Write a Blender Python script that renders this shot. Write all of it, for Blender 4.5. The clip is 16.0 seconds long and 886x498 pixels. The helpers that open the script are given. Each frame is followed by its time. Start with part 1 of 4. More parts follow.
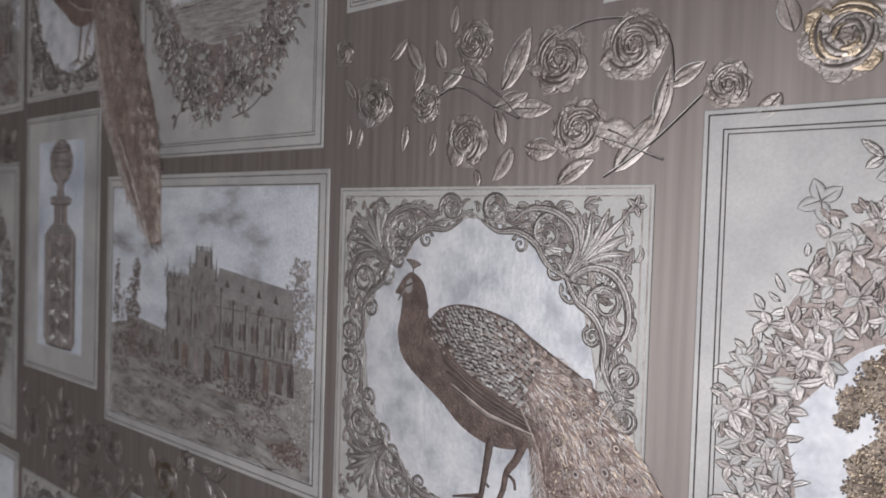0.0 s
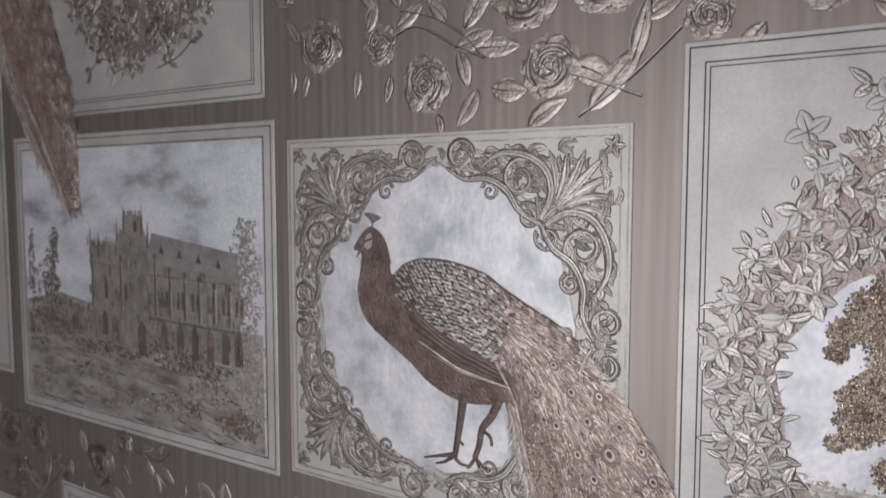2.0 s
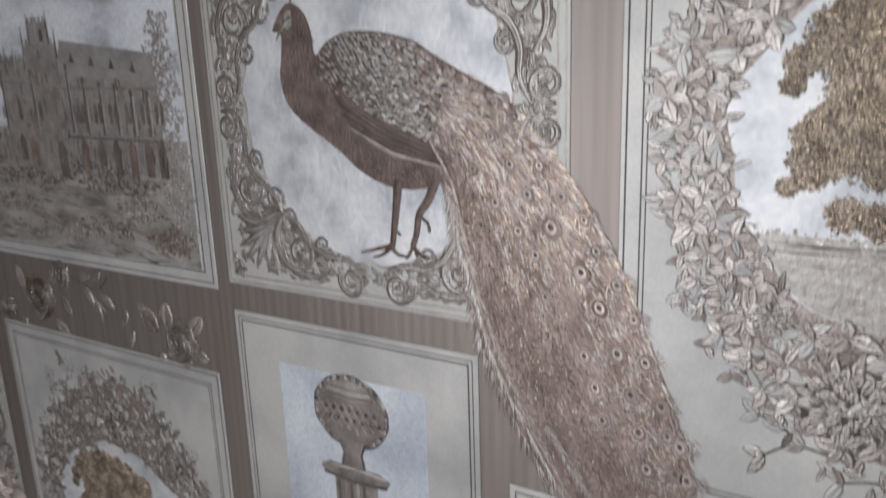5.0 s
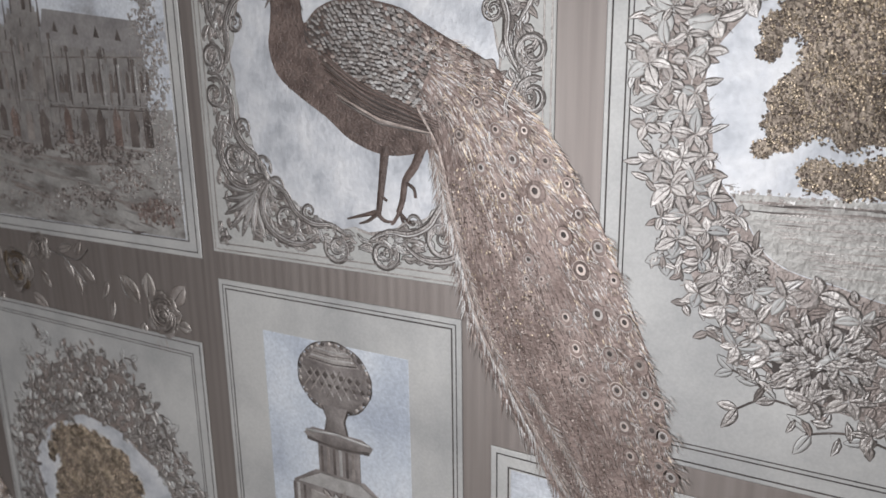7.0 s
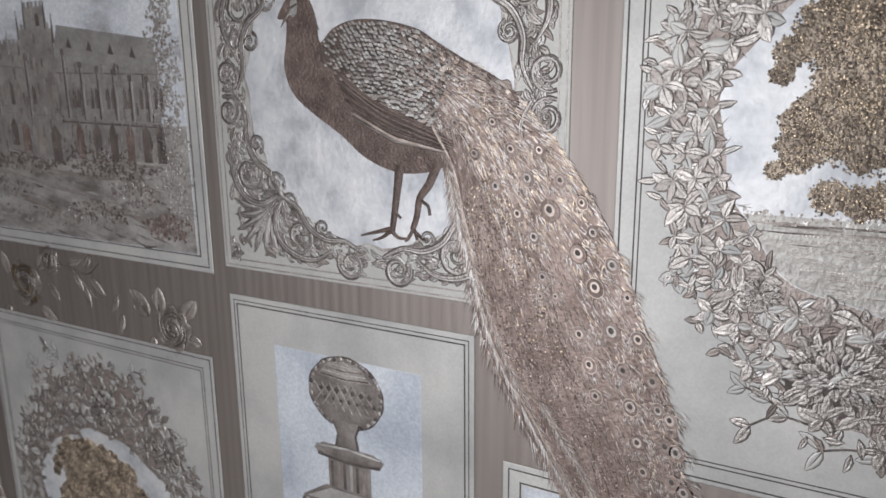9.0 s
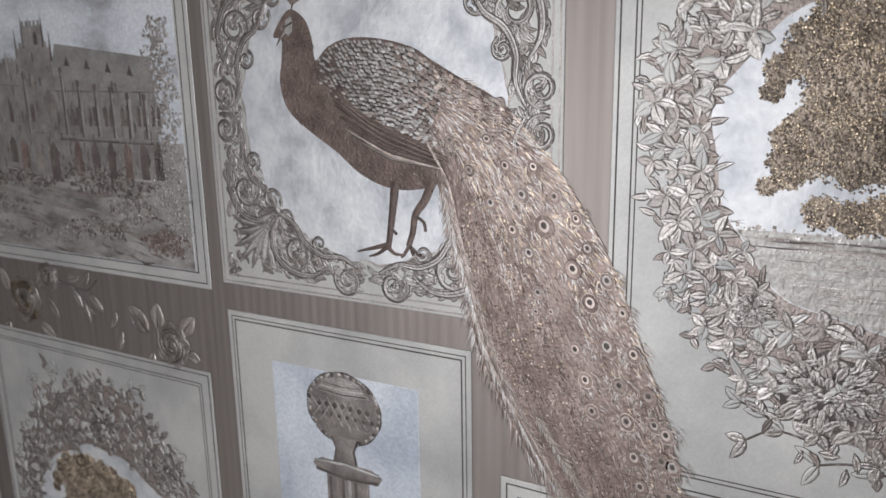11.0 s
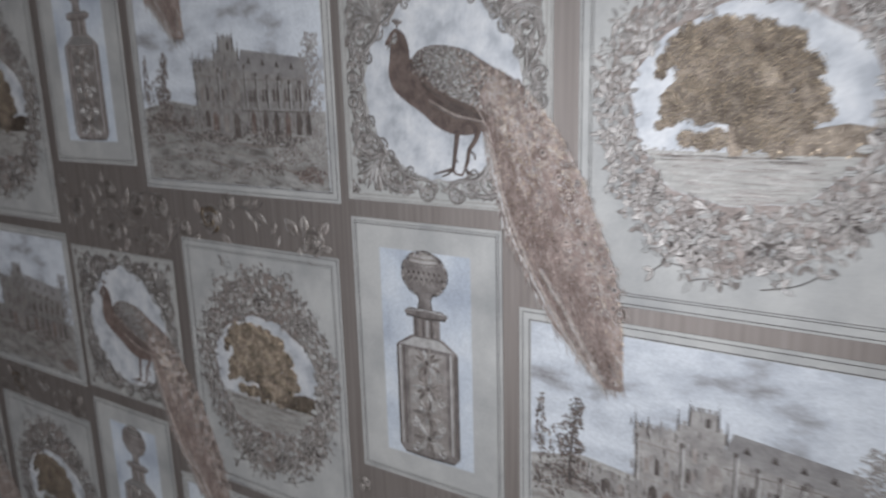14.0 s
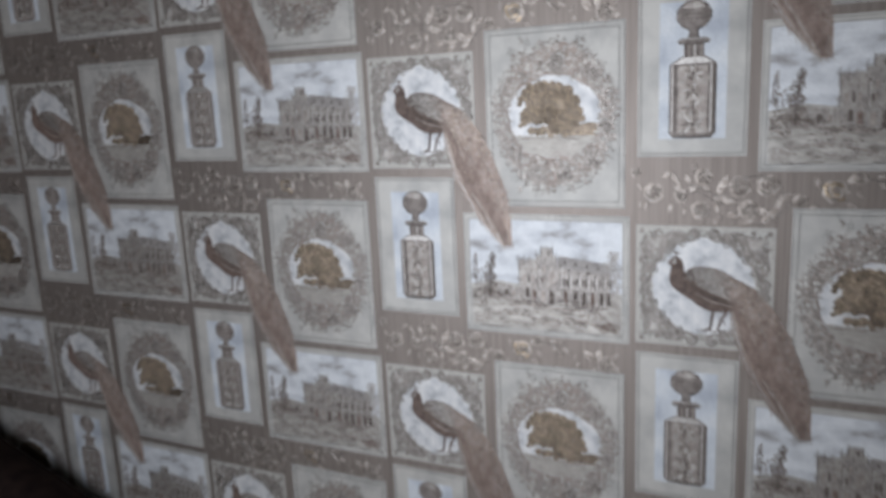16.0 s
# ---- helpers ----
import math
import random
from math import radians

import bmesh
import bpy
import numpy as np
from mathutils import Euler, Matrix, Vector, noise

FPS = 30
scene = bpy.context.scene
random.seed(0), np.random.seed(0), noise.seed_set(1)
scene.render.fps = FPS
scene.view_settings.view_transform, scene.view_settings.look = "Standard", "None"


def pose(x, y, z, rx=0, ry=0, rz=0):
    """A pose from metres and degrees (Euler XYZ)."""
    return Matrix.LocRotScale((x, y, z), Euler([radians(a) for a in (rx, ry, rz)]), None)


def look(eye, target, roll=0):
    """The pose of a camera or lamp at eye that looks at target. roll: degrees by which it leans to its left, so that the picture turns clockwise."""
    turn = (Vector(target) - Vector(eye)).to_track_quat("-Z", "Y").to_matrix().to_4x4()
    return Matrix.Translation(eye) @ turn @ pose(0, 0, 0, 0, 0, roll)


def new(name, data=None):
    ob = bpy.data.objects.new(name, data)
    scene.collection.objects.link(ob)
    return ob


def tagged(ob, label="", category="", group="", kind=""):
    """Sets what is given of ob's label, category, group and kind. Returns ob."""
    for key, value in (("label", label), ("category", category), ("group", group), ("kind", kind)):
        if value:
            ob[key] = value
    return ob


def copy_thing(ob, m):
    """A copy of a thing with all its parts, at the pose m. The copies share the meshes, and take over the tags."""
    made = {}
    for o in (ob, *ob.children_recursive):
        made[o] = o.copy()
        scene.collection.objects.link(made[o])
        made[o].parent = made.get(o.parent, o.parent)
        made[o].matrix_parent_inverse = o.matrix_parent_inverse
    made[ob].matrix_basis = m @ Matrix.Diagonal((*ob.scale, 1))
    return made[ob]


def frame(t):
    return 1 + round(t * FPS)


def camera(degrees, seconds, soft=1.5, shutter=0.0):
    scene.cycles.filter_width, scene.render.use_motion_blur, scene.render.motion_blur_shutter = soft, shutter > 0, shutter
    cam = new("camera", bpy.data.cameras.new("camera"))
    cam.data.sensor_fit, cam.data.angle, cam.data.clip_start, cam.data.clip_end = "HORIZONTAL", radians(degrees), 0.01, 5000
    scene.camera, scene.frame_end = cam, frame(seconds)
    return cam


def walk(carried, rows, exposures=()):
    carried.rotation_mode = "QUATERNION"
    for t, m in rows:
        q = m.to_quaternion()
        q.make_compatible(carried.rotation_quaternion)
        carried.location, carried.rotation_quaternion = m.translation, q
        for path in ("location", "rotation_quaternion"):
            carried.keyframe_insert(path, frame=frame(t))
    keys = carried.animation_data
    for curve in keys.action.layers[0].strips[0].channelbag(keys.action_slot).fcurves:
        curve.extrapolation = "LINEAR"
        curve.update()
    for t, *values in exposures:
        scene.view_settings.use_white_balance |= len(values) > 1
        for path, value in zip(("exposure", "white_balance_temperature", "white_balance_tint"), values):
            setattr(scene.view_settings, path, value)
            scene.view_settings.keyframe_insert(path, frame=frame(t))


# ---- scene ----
import itertools

cam = camera(61.77, 16.0, soft=1.6, shutter=0.5)
cam.data.dof.use_dof = True
cam.data.dof.focus_distance = 0.355
cam.data.dof.aperture_fstop = 13.0
# seconds, place, yaw, pitch, roll
PATH = [
    (0, 0.3827, -0.3506, 1.5260, 39.62, -1.80, -1.79),
    (0.5, 0.3571, -0.3549, 1.5191, 36.11, -2.02, -0.66),
    (1, 0.3558, -0.3511, 1.5217, 34.67, -3.30, 0.97),
    (1.5, 0.3534, -0.3514, 1.5227, 33.76, -3.32, 1.01),
    (2, 0.3460, -0.3498, 1.5162, 32.91, -4.34, -0.02),
    (2.5, 0.3392, -0.3397, 1.5028, 31.75, -7.26, 0.23),
    (3, 0.3355, -0.3229, 1.4813, 29.59, -10.94, 0.77),
    (3.5, 0.3440, -0.3054, 1.4755, 27.74, -11.84, 1.52),
    (4, 0.3499, -0.3033, 1.4804, 28.15, -11.78, 2.50),
    (4.5, 0.3485, -0.3085, 1.4781, 29.74, -12.27, 1.55),
    (5, 0.3529, -0.3150, 1.4607, 31.08, -13.95, 1.92),
    (5.2, 0.3546, -0.3136, 1.4483, 30.64, -15.03, 1.10),
    (7.3, 0.3525, -0.3322, 1.4457, 29.05, -13.99, 0.79),
    (7.5, 0.3519, -0.3336, 1.4457, 29.32, -14.12, 0.45),
    (8, 0.3482, -0.3353, 1.4429, 29.06, -14.23, -0.12),
    (8.5, 0.3470, -0.3369, 1.4460, 28.90, -13.50, 0.37),
    (9, 0.3458, -0.3378, 1.4495, 28.75, -13.15, 0.51),
    (11.5, 0.3496, -0.3369, 1.4543, 28.68, -12.19, 1.00),
    (12, 0.3502, -0.3397, 1.4531, 28.36, -11.66, 0.61),
    (12.5, 0.3478, -0.3519, 1.4592, 28.28, -12.16, 0.91),
    (13, 0.3399, -0.3951, 1.4547, 26.71, -12.93, 1.35),
    (13.5, 0.3754, -0.4635, 1.4277, 29.69, -13.92, 0.03),
    (14, 0.4960, -0.5784, 1.4516, 33.08, -13.13, 1.55),
    (14.5, 0.5919, -0.7280, 1.4818, 31.50, -9.67, 1.39),
    (15, 0.6269, -0.9679, 1.4901, 28.77, -11.86, 3.35),
    (15.5, 0.6823, -1.1478, 1.4665, 25.20, -9.82, 1.10),
    (16, 0.7665, -1.3210, 1.4672, 24.53, -11.55, 2.61),
]
walk(cam, [(t, pose(x, y, z, 90 + pitch, roll, yaw)) for t, x, y, z, yaw, pitch, roll in PATH], [(0, -0.44, 6500, 11), (1.0, -0.53, 6550, 12), (2.0, -0.56, 6550, 12), (3.0, -0.36, 6550, 10), (4.5, -0.4, 6500, 9), (5.2, -0.43, 6500, 8), (7.5, -0.32, 6500, 8), (12.0, -0.37, 6500, 8), (13.0, -0.43, 6400, 7), (14.0, -0.54, 6250, 7), (16.0, -0.48, 6300, 7)])

# ---- light: one window behind the camera, sky beyond it ----
world = bpy.data.worlds.new("world")
scene.world = world
world.use_nodes = True
wn = world.node_tree.nodes
sky = wn.new("ShaderNodeTexSky")
sky.sky_type = "NISHITA"
sky.sun_disc = False
sky.sun_elevation = radians(35)
sky.sun_rotation = radians(20)
world.node_tree.links.new(sky.outputs["Color"], wn["Background"].inputs["Color"])
wn["Background"].inputs["Strength"].default_value = 0.1

ROOM_X0, ROOM_X1, ROOM_Y, ROOM_Z = -2.3, 2.5, -3.0, 2.6
WIN = (-1.4, 0.36, 0.1, 2.0)
lamp = bpy.data.lights.new("window_light", "AREA")
lamp.shape, lamp.size, lamp.size_y = "RECTANGLE", WIN[1] - WIN[0] - 0.1, WIN[3] - WIN[2] - 0.1
lamp.energy, lamp.color = 58.0, (0.94, 0.938, 1.0)
lo = new("window_light", lamp)
lo.matrix_world = look(((WIN[0] + WIN[1]) / 2, ROOM_Y - 0.06, (WIN[2] + WIN[3]) / 2), ((WIN[0] + WIN[1]) / 2, 0, (WIN[2] + WIN[3]) / 2))


# ---- materials ----
def mat_base(name, rough, metal):
    m = bpy.data.materials.new(name)
    m.use_nodes = True
    nt = m.node_tree
    b = nt.nodes["Principled BSDF"]
    b.inputs["Roughness"].default_value, b.inputs["Metallic"].default_value = rough, metal
    return m, nt, b


def ramp(nt, fac, stops):
    r = nt.nodes.new("ShaderNodeValToRGB")
    els = r.color_ramp.elements
    while len(els) < len(stops):
        els.new(0.5)
    for e, (p, c) in zip(els, stops):
        e.position, e.color = p, (*c, 1)
    nt.links.new(fac, r.inputs["Fac"])
    return r.outputs["Color"]


def noise_tex(nt, scale, detail=4.0, stretch=(1, 1, 1), rough=0.55):
    co = nt.nodes.new("ShaderNodeTexCoord")
    mp = nt.nodes.new("ShaderNodeMapping")
    mp.inputs["Scale"].default_value = stretch
    n = nt.nodes.new("ShaderNodeTexNoise")
    n.inputs["Scale"].default_value, n.inputs["Detail"].default_value, n.inputs["Roughness"].default_value = scale, detail, rough
    nt.links.new(co.outputs["Object"], mp.inputs["Vector"])
    nt.links.new(mp.outputs["Vector"], n.inputs["Vector"])
    return n.outputs["Fac"]


def mix(nt, fac, a, b, mode="MIX"):
    m = nt.nodes.new("ShaderNodeMix")
    m.data_type, m.blend_type = "RGBA", mode
    for sock, v in ((m.inputs["Factor"], fac), (m.inputs["A"], a), (m.inputs["B"], b)):
        if isinstance(v, (int, float)):
            sock.default_value = v
        elif isinstance(v, tuple):
            sock.default_value = (*v, 1)
        else:
            nt.links.new(v, sock)
    return m.outputs["Result"]


def bump(nt, b, height, dist, strength=1.0):
    n = nt.nodes.new("ShaderNodeBump")
    n.inputs["Distance"].default_value, n.inputs["Strength"].default_value = dist, strength
    nt.links.new(height, n.inputs["Height"])
    nt.links.new(n.outputs["Normal"], b.inputs["Normal"])


def paper(name, dark, light, rough=0.5, metal=0.0, scale=30.0, grain=900.0, relief=0.00012, island=0.0, stretch=(1, 1, 1), mid=None, lo=0.35, hi=0.65, spec=0.5, speck=0.3):
    """Printed vinyl: stains at one scale, fine pressed grain at another, and a shade of its own for each raised piece."""
    m, nt, b = mat_base(name, rough, metal)
    stops = [(lo, dark), (hi, light)] if mid is None else [(lo, dark), ((lo + hi) / 2, mid), (hi, light)]
    col = ramp(nt, noise_tex(nt, scale, 6, stretch), stops)
    fine = noise_tex(nt, grain, 2)
    col = mix(nt, speck, col, ramp(nt, fine, [(0.3, (0.55, 0.55, 0.55)), (0.7, (1.25, 1.25, 1.25))]), "MULTIPLY")
    if island:
        g = nt.nodes.new("ShaderNodeNewGeometry")
        k = 1 - island
        col = mix(nt, 1.0, col, ramp(nt, g.outputs["Random Per Island"], [(0, (k, k, k)), (1, (1 + island * 0.6,) * 3)]), "MULTIPLY")
    nt.links.new(col, b.inputs["Base Color"])
    b.inputs["Specular IOR Level"].default_value = spec
    bump(nt, b, fine, relief)
    return m


def striped_paper():
    m, nt, b = mat_base("taupe_striped_paper", 0.44, 0.8)
    co = nt.nodes.new("ShaderNodeTexCoord")
    waves = []
    for scale, dist in ((5.2, 3.0), (46.0, 1.2)):
        w = nt.nodes.new("ShaderNodeTexWave")
        w.wave_type, w.bands_direction = "BANDS", "X"
        w.inputs["Scale"].default_value, w.inputs["Distortion"].default_value = scale, 0.0
        nt.links.new(co.outputs["Object"], w.inputs["Vector"])
        waves.append(w.outputs["Fac"])
    streak = noise_tex(nt, 130, 3, (1, 1, 0.03))
    col = ramp(nt, streak, [(0.3, (0.23, 0.199, 0.181)), (0.7, (0.31, 0.274, 0.251))])
    col = mix(nt, 0.07, col, ramp(nt, waves[0], [(0.2, (0.86, 0.86, 0.86)), (0.8, (1.1, 1.09, 1.08))]), "MULTIPLY")
    col = mix(nt, 0.1, col, ramp(nt, waves[1], [(0.2, (0.7, 0.7, 0.7)), (0.8, (1.25, 1.25, 1.25))]), "MULTIPLY")
    col = mix(nt, 0.25, col, ramp(nt, noise_tex(nt, 3, 4), [(0.3, (0.8, 0.8, 0.82)), (0.7, (1.12, 1.1, 1.08))]), "MULTIPLY")
    nt.links.new(col, b.inputs["Base Color"])
    bump(nt, b, mix(nt, 0.5, waves[1], noise_tex(nt, 700, 2)), 0.00012, 0.5)
    return m


M = {
    "ground": striped_paper(),
    "mat": paper("cream_mat", (0.44, 0.437, 0.428), (0.62, 0.61, 0.585), 0.54, 0.88, 15, 700, 0.00005, speck=0.14, lo=0.3, hi=0.6),
    "border": paper("pale_border", (0.52, 0.515, 0.49), (0.61, 0.60, 0.57), 0.54, 0.86, 20, 700, 0.00005, speck=0.14),
    "line": paper("dark_line", (0.07, 0.06, 0.055), (0.13, 0.11, 0.10), 0.5, 0.1, 60, 800),
    "sky": paper("marbled_sky", (0.49, 0.505, 0.53), (0.80, 0.80, 0.805), 0.5, 0.72, 42, 300, 0.00016, speck=0.16, mid=(0.68, 0.69, 0.71), lo=0.33, hi=0.64),
    "sky_blue": paper("pale_blue_sky", (0.51, 0.55, 0.62), (0.80, 0.825, 0.855), 0.54, 0.75, 16, 500, 0.00015, mid=(0.68, 0.72, 0.775), lo=0.32, hi=0.66),
    "cloud_sky": paper("clouded_sky", (0.36, 0.345, 0.35), (0.80, 0.825, 0.86), 0.54, 0.8, 13, 500, 0.00015, mid=(0.66, 0.685, 0.725), lo=0.34, hi=0.58, stretch=(1, 1, 2.2)),
    "light": paper("pale_relief", (0.41, 0.39, 0.37), (0.61, 0.59, 0.57), 0.38, 0.85, 90, 800, 0.0002, island=0.25),
    "mid": paper("taupe_relief", (0.23, 0.195, 0.175), (0.42, 0.375, 0.345), 0.42, 0.6, 90, 800, 0.00012, island=0.35),
    "dark": paper("umber_print", (0.085, 0.068, 0.06), (0.17, 0.138, 0.122), 0.5, 0.1, 80, 700, 0.0001, island=0.25),
    "wash": paper("taupe_wash", (0.31, 0.275, 0.255), (0.48, 0.445, 0.415), 0.42, 0.8, 60, 700, 0.0003),
    "rose_wash": paper("pink_taupe_wash", (0.27, 0.222, 0.198), (0.42, 0.36, 0.328), 0.40, 0.55, 50, 600, 0.0003),
    "petal": paper("pearl_petal", (0.345, 0.316, 0.294), (0.52, 0.488, 0.46), 0.37, 0.9, 110, 700, 0.0003, island=0.28),
    "gold": paper("gold_print", (0.31, 0.245, 0.175), (0.64, 0.52, 0.385), 0.30, 1.0, 120, 700, 0.0002, island=0.45),
    "canopy": paper("bronze_canopy", (0.13, 0.105, 0.085), (0.29, 0.24, 0.19), 0.36, 0.92, 90, 500, 0.0004, island=0.45),
    "brown": paper("brown_plumage", (0.115, 0.08, 0.067), (0.23, 0.168, 0.143), 0.42, 0.3, 90, 700, 0.0005, island=0.35),
    "train": paper("rose_brown_train", (0.19, 0.136, 0.116), (0.37, 0.285, 0.25), 0.38, 0.45, 60, 420, 0.0004, island=0.35, stretch=(1, 1, 0.5)),
    "barb": paper("pearl_barb", (0.31, 0.245, 0.213), (0.52, 0.44, 0.392), 0.36, 0.65, 120, 700, 0.0001, island=0.5),
    "stone": paper("stone_print", (0.27, 0.25, 0.237), (0.50, 0.472, 0.447), 0.46, 0.8, 55, 500, 0.0002, lo=0.3, hi=0.7),
    "roof": paper("grey_roof_print", (0.28, 0.262, 0.255), (0.40, 0.378, 0.365), 0.45, 0.5, 60, 500, 0.0002),
    "lawn": paper("sketched_ground", (0.25, 0.228, 0.21), (0.56, 0.54, 0.51), 0.46, 0.8, 30, 400, 0.0001, mid=(0.43, 0.41, 0.385), lo=0.36, hi=0.62, stretch=(1, 1, 2.2)),
    "meadow": paper("pearl_meadow", (0.38, 0.36, 0.335), (0.54, 0.525, 0.49), 0.42, 0.5, 40, 400, 0.0003, stretch=(1, 1, 6)),
    "rose": paper("taupe_pearl_rose", (0.25, 0.215, 0.192), (0.48, 0.437, 0.402), 0.38, 0.9, 60, 500, 0.0003, island=0.35),
    "scroll": paper("grey_taupe_scroll", (0.26, 0.235, 0.218), (0.48, 0.445, 0.418), 0.38, 0.88, 70, 700, 0.0003, island=0.25),
    "ink": paper("umber_outline", (0.075, 0.06, 0.053), (0.16, 0.132, 0.118), 0.46, 0.35, 80, 700, 0.0001, island=0.2),
    "glass": paper("bottle_print", (0.19, 0.163, 0.152), (0.37, 0.33, 0.308), 0.48, 0.35, 60, 600, 0.0002, island=0.15),
}
def room_paint(name, a, b_, rough):
    return paper(name, a, b_, rough, 0.0, 5, 120, 0.0004)
M["plaster"] = room_paint("grey_plaster", (0.33, 0.31, 0.29), (0.40, 0.38, 0.355), 0.8)
M["ceiling_paint"] = room_paint("white_ceiling_paint", (0.70, 0.69, 0.67), (0.78, 0.77, 0.75), 0.8)
# dark tone for the unseen west wall, to dim what the paper reflects
M["dark_plaster"] = room_paint("umber_reflection_dimmer", (0.07, 0.055, 0.05), (0.10, 0.08, 0.07), 0.8)
M["boards"] = paper("pale_floor_boards", (0.50, 0.47, 0.43), (0.60, 0.57, 0.53), 0.2, 0.0, 12, 200, 0.0003, stretch=(0.3, 6, 1))
M["fabric"] = paper("dark_brown_upholstery", (0.007, 0.004, 0.004), (0.018, 0.011, 0.009), 0.9, 0.0, 25, 500, 0.0006, spec=0.1)
M["frame_white"] = room_paint("white_window_paint", (0.72, 0.72, 0.70), (0.80, 0.80, 0.78), 0.4)


# ---- building helpers ----
def place_on_wall(u, v, w):
    """Millimetres on the wall (right, up, out of it) to metres."""
    return (u / 1000, -(w if w < 0.5 else 0.5 + (w - 0.5) * 0.5) / 1000, v / 1000)


class Relief:
    """Raised print on the wall, gathered as one mesh."""

    def __init__(self):
        self.v, self.f, self.m, self.names, self.smooth = [], [], [], [], []

    def mi(self, name):
        if name not in self.names:
            self.names.append(name)
        return self.names.index(name)

    def add(self, pts, faces, mat, smooth=True):
        o, k = len(self.v), self.mi(mat)
        self.v += [place_on_wall(*p) for p in pts]
        self.f += [tuple(o + i for i in f) for f in faces]
        self.m += [k] * len(faces)
        self.smooth += [smooth] * len(faces)

    def plate(self, x0, y0, x1, y1, w0, w1, mat, bev=0.4):
        r0 = [(x0, y0), (x1, y0), (x1, y1), (x0, y1)]
        r1 = [(x0 + bev, y0 + bev), (x1 - bev, y0 + bev), (x1 - bev, y1 - bev), (x0 + bev, y1 - bev)]
        pts = [(*p, w0) for p in r0] + [(*p, w1 - bev * 0.3) for p in r0] + [(*p, w1) for p in r1]
        faces = [(a + i, a + (i + 1) % 4, a + 4 + (i + 1) % 4, a + 4 + i) for a in (0, 4) for i in range(4)]
        self.add(pts, faces + [(8, 9, 10, 11)], mat, False)

    def sheet(self, poly, w0, w1, mat):
        """A flat piece with any outline, its edge going down to w0."""
        n = len(poly)
        tris = tess([[Vector((x, y, 0)) for x, y in poly]])
        pts = [(x, y, w1) for x, y in poly] + [(x, y, w0) for x, y in poly]
        faces = []
        for a, b, c in tris:
            ax, bx, cx = poly[a], poly[b], poly[c]
            area = (bx[0] - ax[0]) * (cx[1] - ax[1]) - (bx[1] - ax[1]) * (cx[0] - ax[0])
            faces.append((a, b, c) if area > 0 else (a, c, b))
        faces += [(i, n + i, n + (i + 1) % n, (i + 1) % n) for i in range(n)]
        self.add(pts, faces, mat, False)

    def dome(self, poly, w0, h, mat, steps=((0.8, 0.65), (0.45, 0.95))):
        n = len(poly)
        cx, cy = sum(p[0] for p in poly) / n, sum(p[1] for p in poly) / n
        pts = [(x, y, w0) for x, y in poly]
        for s, k in steps:
            pts += [(cx + (x - cx) * s, cy + (y - cy) * s, w0 + h * k) for x, y in poly]
        pts.append((cx, cy, w0 + h))
        faces = [(r * n + i, r * n + (i + 1) % n, (r + 1) * n + (i + 1) % n, (r + 1) * n + i) for r in range(len(steps)) for i in range(n)]
        t = len(steps) * n
        faces += [(t + i, t + (i + 1) % n, t + n) for i in range(n)]
        self.add(pts, faces, mat)

    def disc(self, x, y, rx, ry, w0, h, mat, n=9, a=0.0, steps=((0.75, 0.75),)):
        ca, sa = math.cos(a), math.sin(a)
        ring = [(rx * math.cos(2 * math.pi * i / n), ry * math.sin(2 * math.pi * i / n)) for i in range(n)]
        self.dome([(x + p * ca - q * sa, y + p * sa + q * ca) for p, q in ring], w0, h, mat, steps)

    def grain(self, x, y, r, w0, h, mat):
        a = random.random() * 6.28
        pts = [(x + r * math.cos(a + i * 1.5708), y + r * random.uniform(0.7, 1.3) * math.sin(a + i * 1.5708), w0) for i in range(4)] + [(x, y, w0 + h)]
        self.add(pts, [(0, 1, 4), (1, 2, 4), (2, 3, 4), (3, 0, 4)], mat)

    def tube(self, line, widths, w0, h, mat, across=((-1, 0), (-0.6, 0.8), (0, 1), (0.6, 0.8), (1, 0))):
        """A raised stroke along a line; widths is one number or a function of 0..1."""
        n, k = len(line), len(across)
        pts = []
        for i, (x, y) in enumerate(line):
            x0, y0 = line[max(i - 1, 0)]
            x1, y1 = line[min(i + 1, n - 1)]
            d = math.hypot(x1 - x0, y1 - y0) or 1
            nx, ny = (y1 - y0) / d, -(x1 - x0) / d
            g = widths(i / (n - 1)) if callable(widths) else widths
            hh = h * min(1, g / 0.6)
            pts += [(x - nx * g * s, y - ny * g * s, w0 + hh * q) for s, q in across]
        faces = [(i * k + j, (i + 1) * k + j, (i + 1) * k + j + 1, i * k + j + 1) for i in range(n - 1) for j in range(k - 1)]
        self.add(pts, [f[::-1] for f in faces], mat)

    def leaf(self, x, y, a, length, width, w0, h, top, under=None, bend=0.0, grow=0.5, n=5, tip=0.75):
        """A leaf or petal from its foot at (x, y): two swelling halves and a sunken vein, on a dark outline."""
        prof = [math.sin(math.pi * (i / (n - 1)) ** 0.85) ** tip if 0 < i < n - 1 else 0 for i in range(n)]
        line, ang = [], a - bend * 0.5
        px, py = x, y
        for i in range(n):
            line.append((px, py, ang))
            px += length / (n - 1) * math.cos(ang)
            py += length / (n - 1) * math.sin(ang)
            ang += bend / (n - 1)
        if under:
            ring = [(q[0] - math.sin(q[2]) * (width / 2 * s + grow), q[1] + math.cos(q[2]) * (width / 2 * s + grow)) for q, s in zip(line, prof)]
            ring += [(q[0] + math.sin(q[2]) * (width / 2 * s + grow), q[1] - math.cos(q[2]) * (width / 2 * s + grow)) for q, s in zip(line[::-1], prof[::-1])]
            m = len(ring)
            self.add([(*p, w0) for p in ring], [(i, m - 1 - i, m - 2 - i, i + 1)[::-1] for i in range(n - 1)][::1], under)
        pts = []
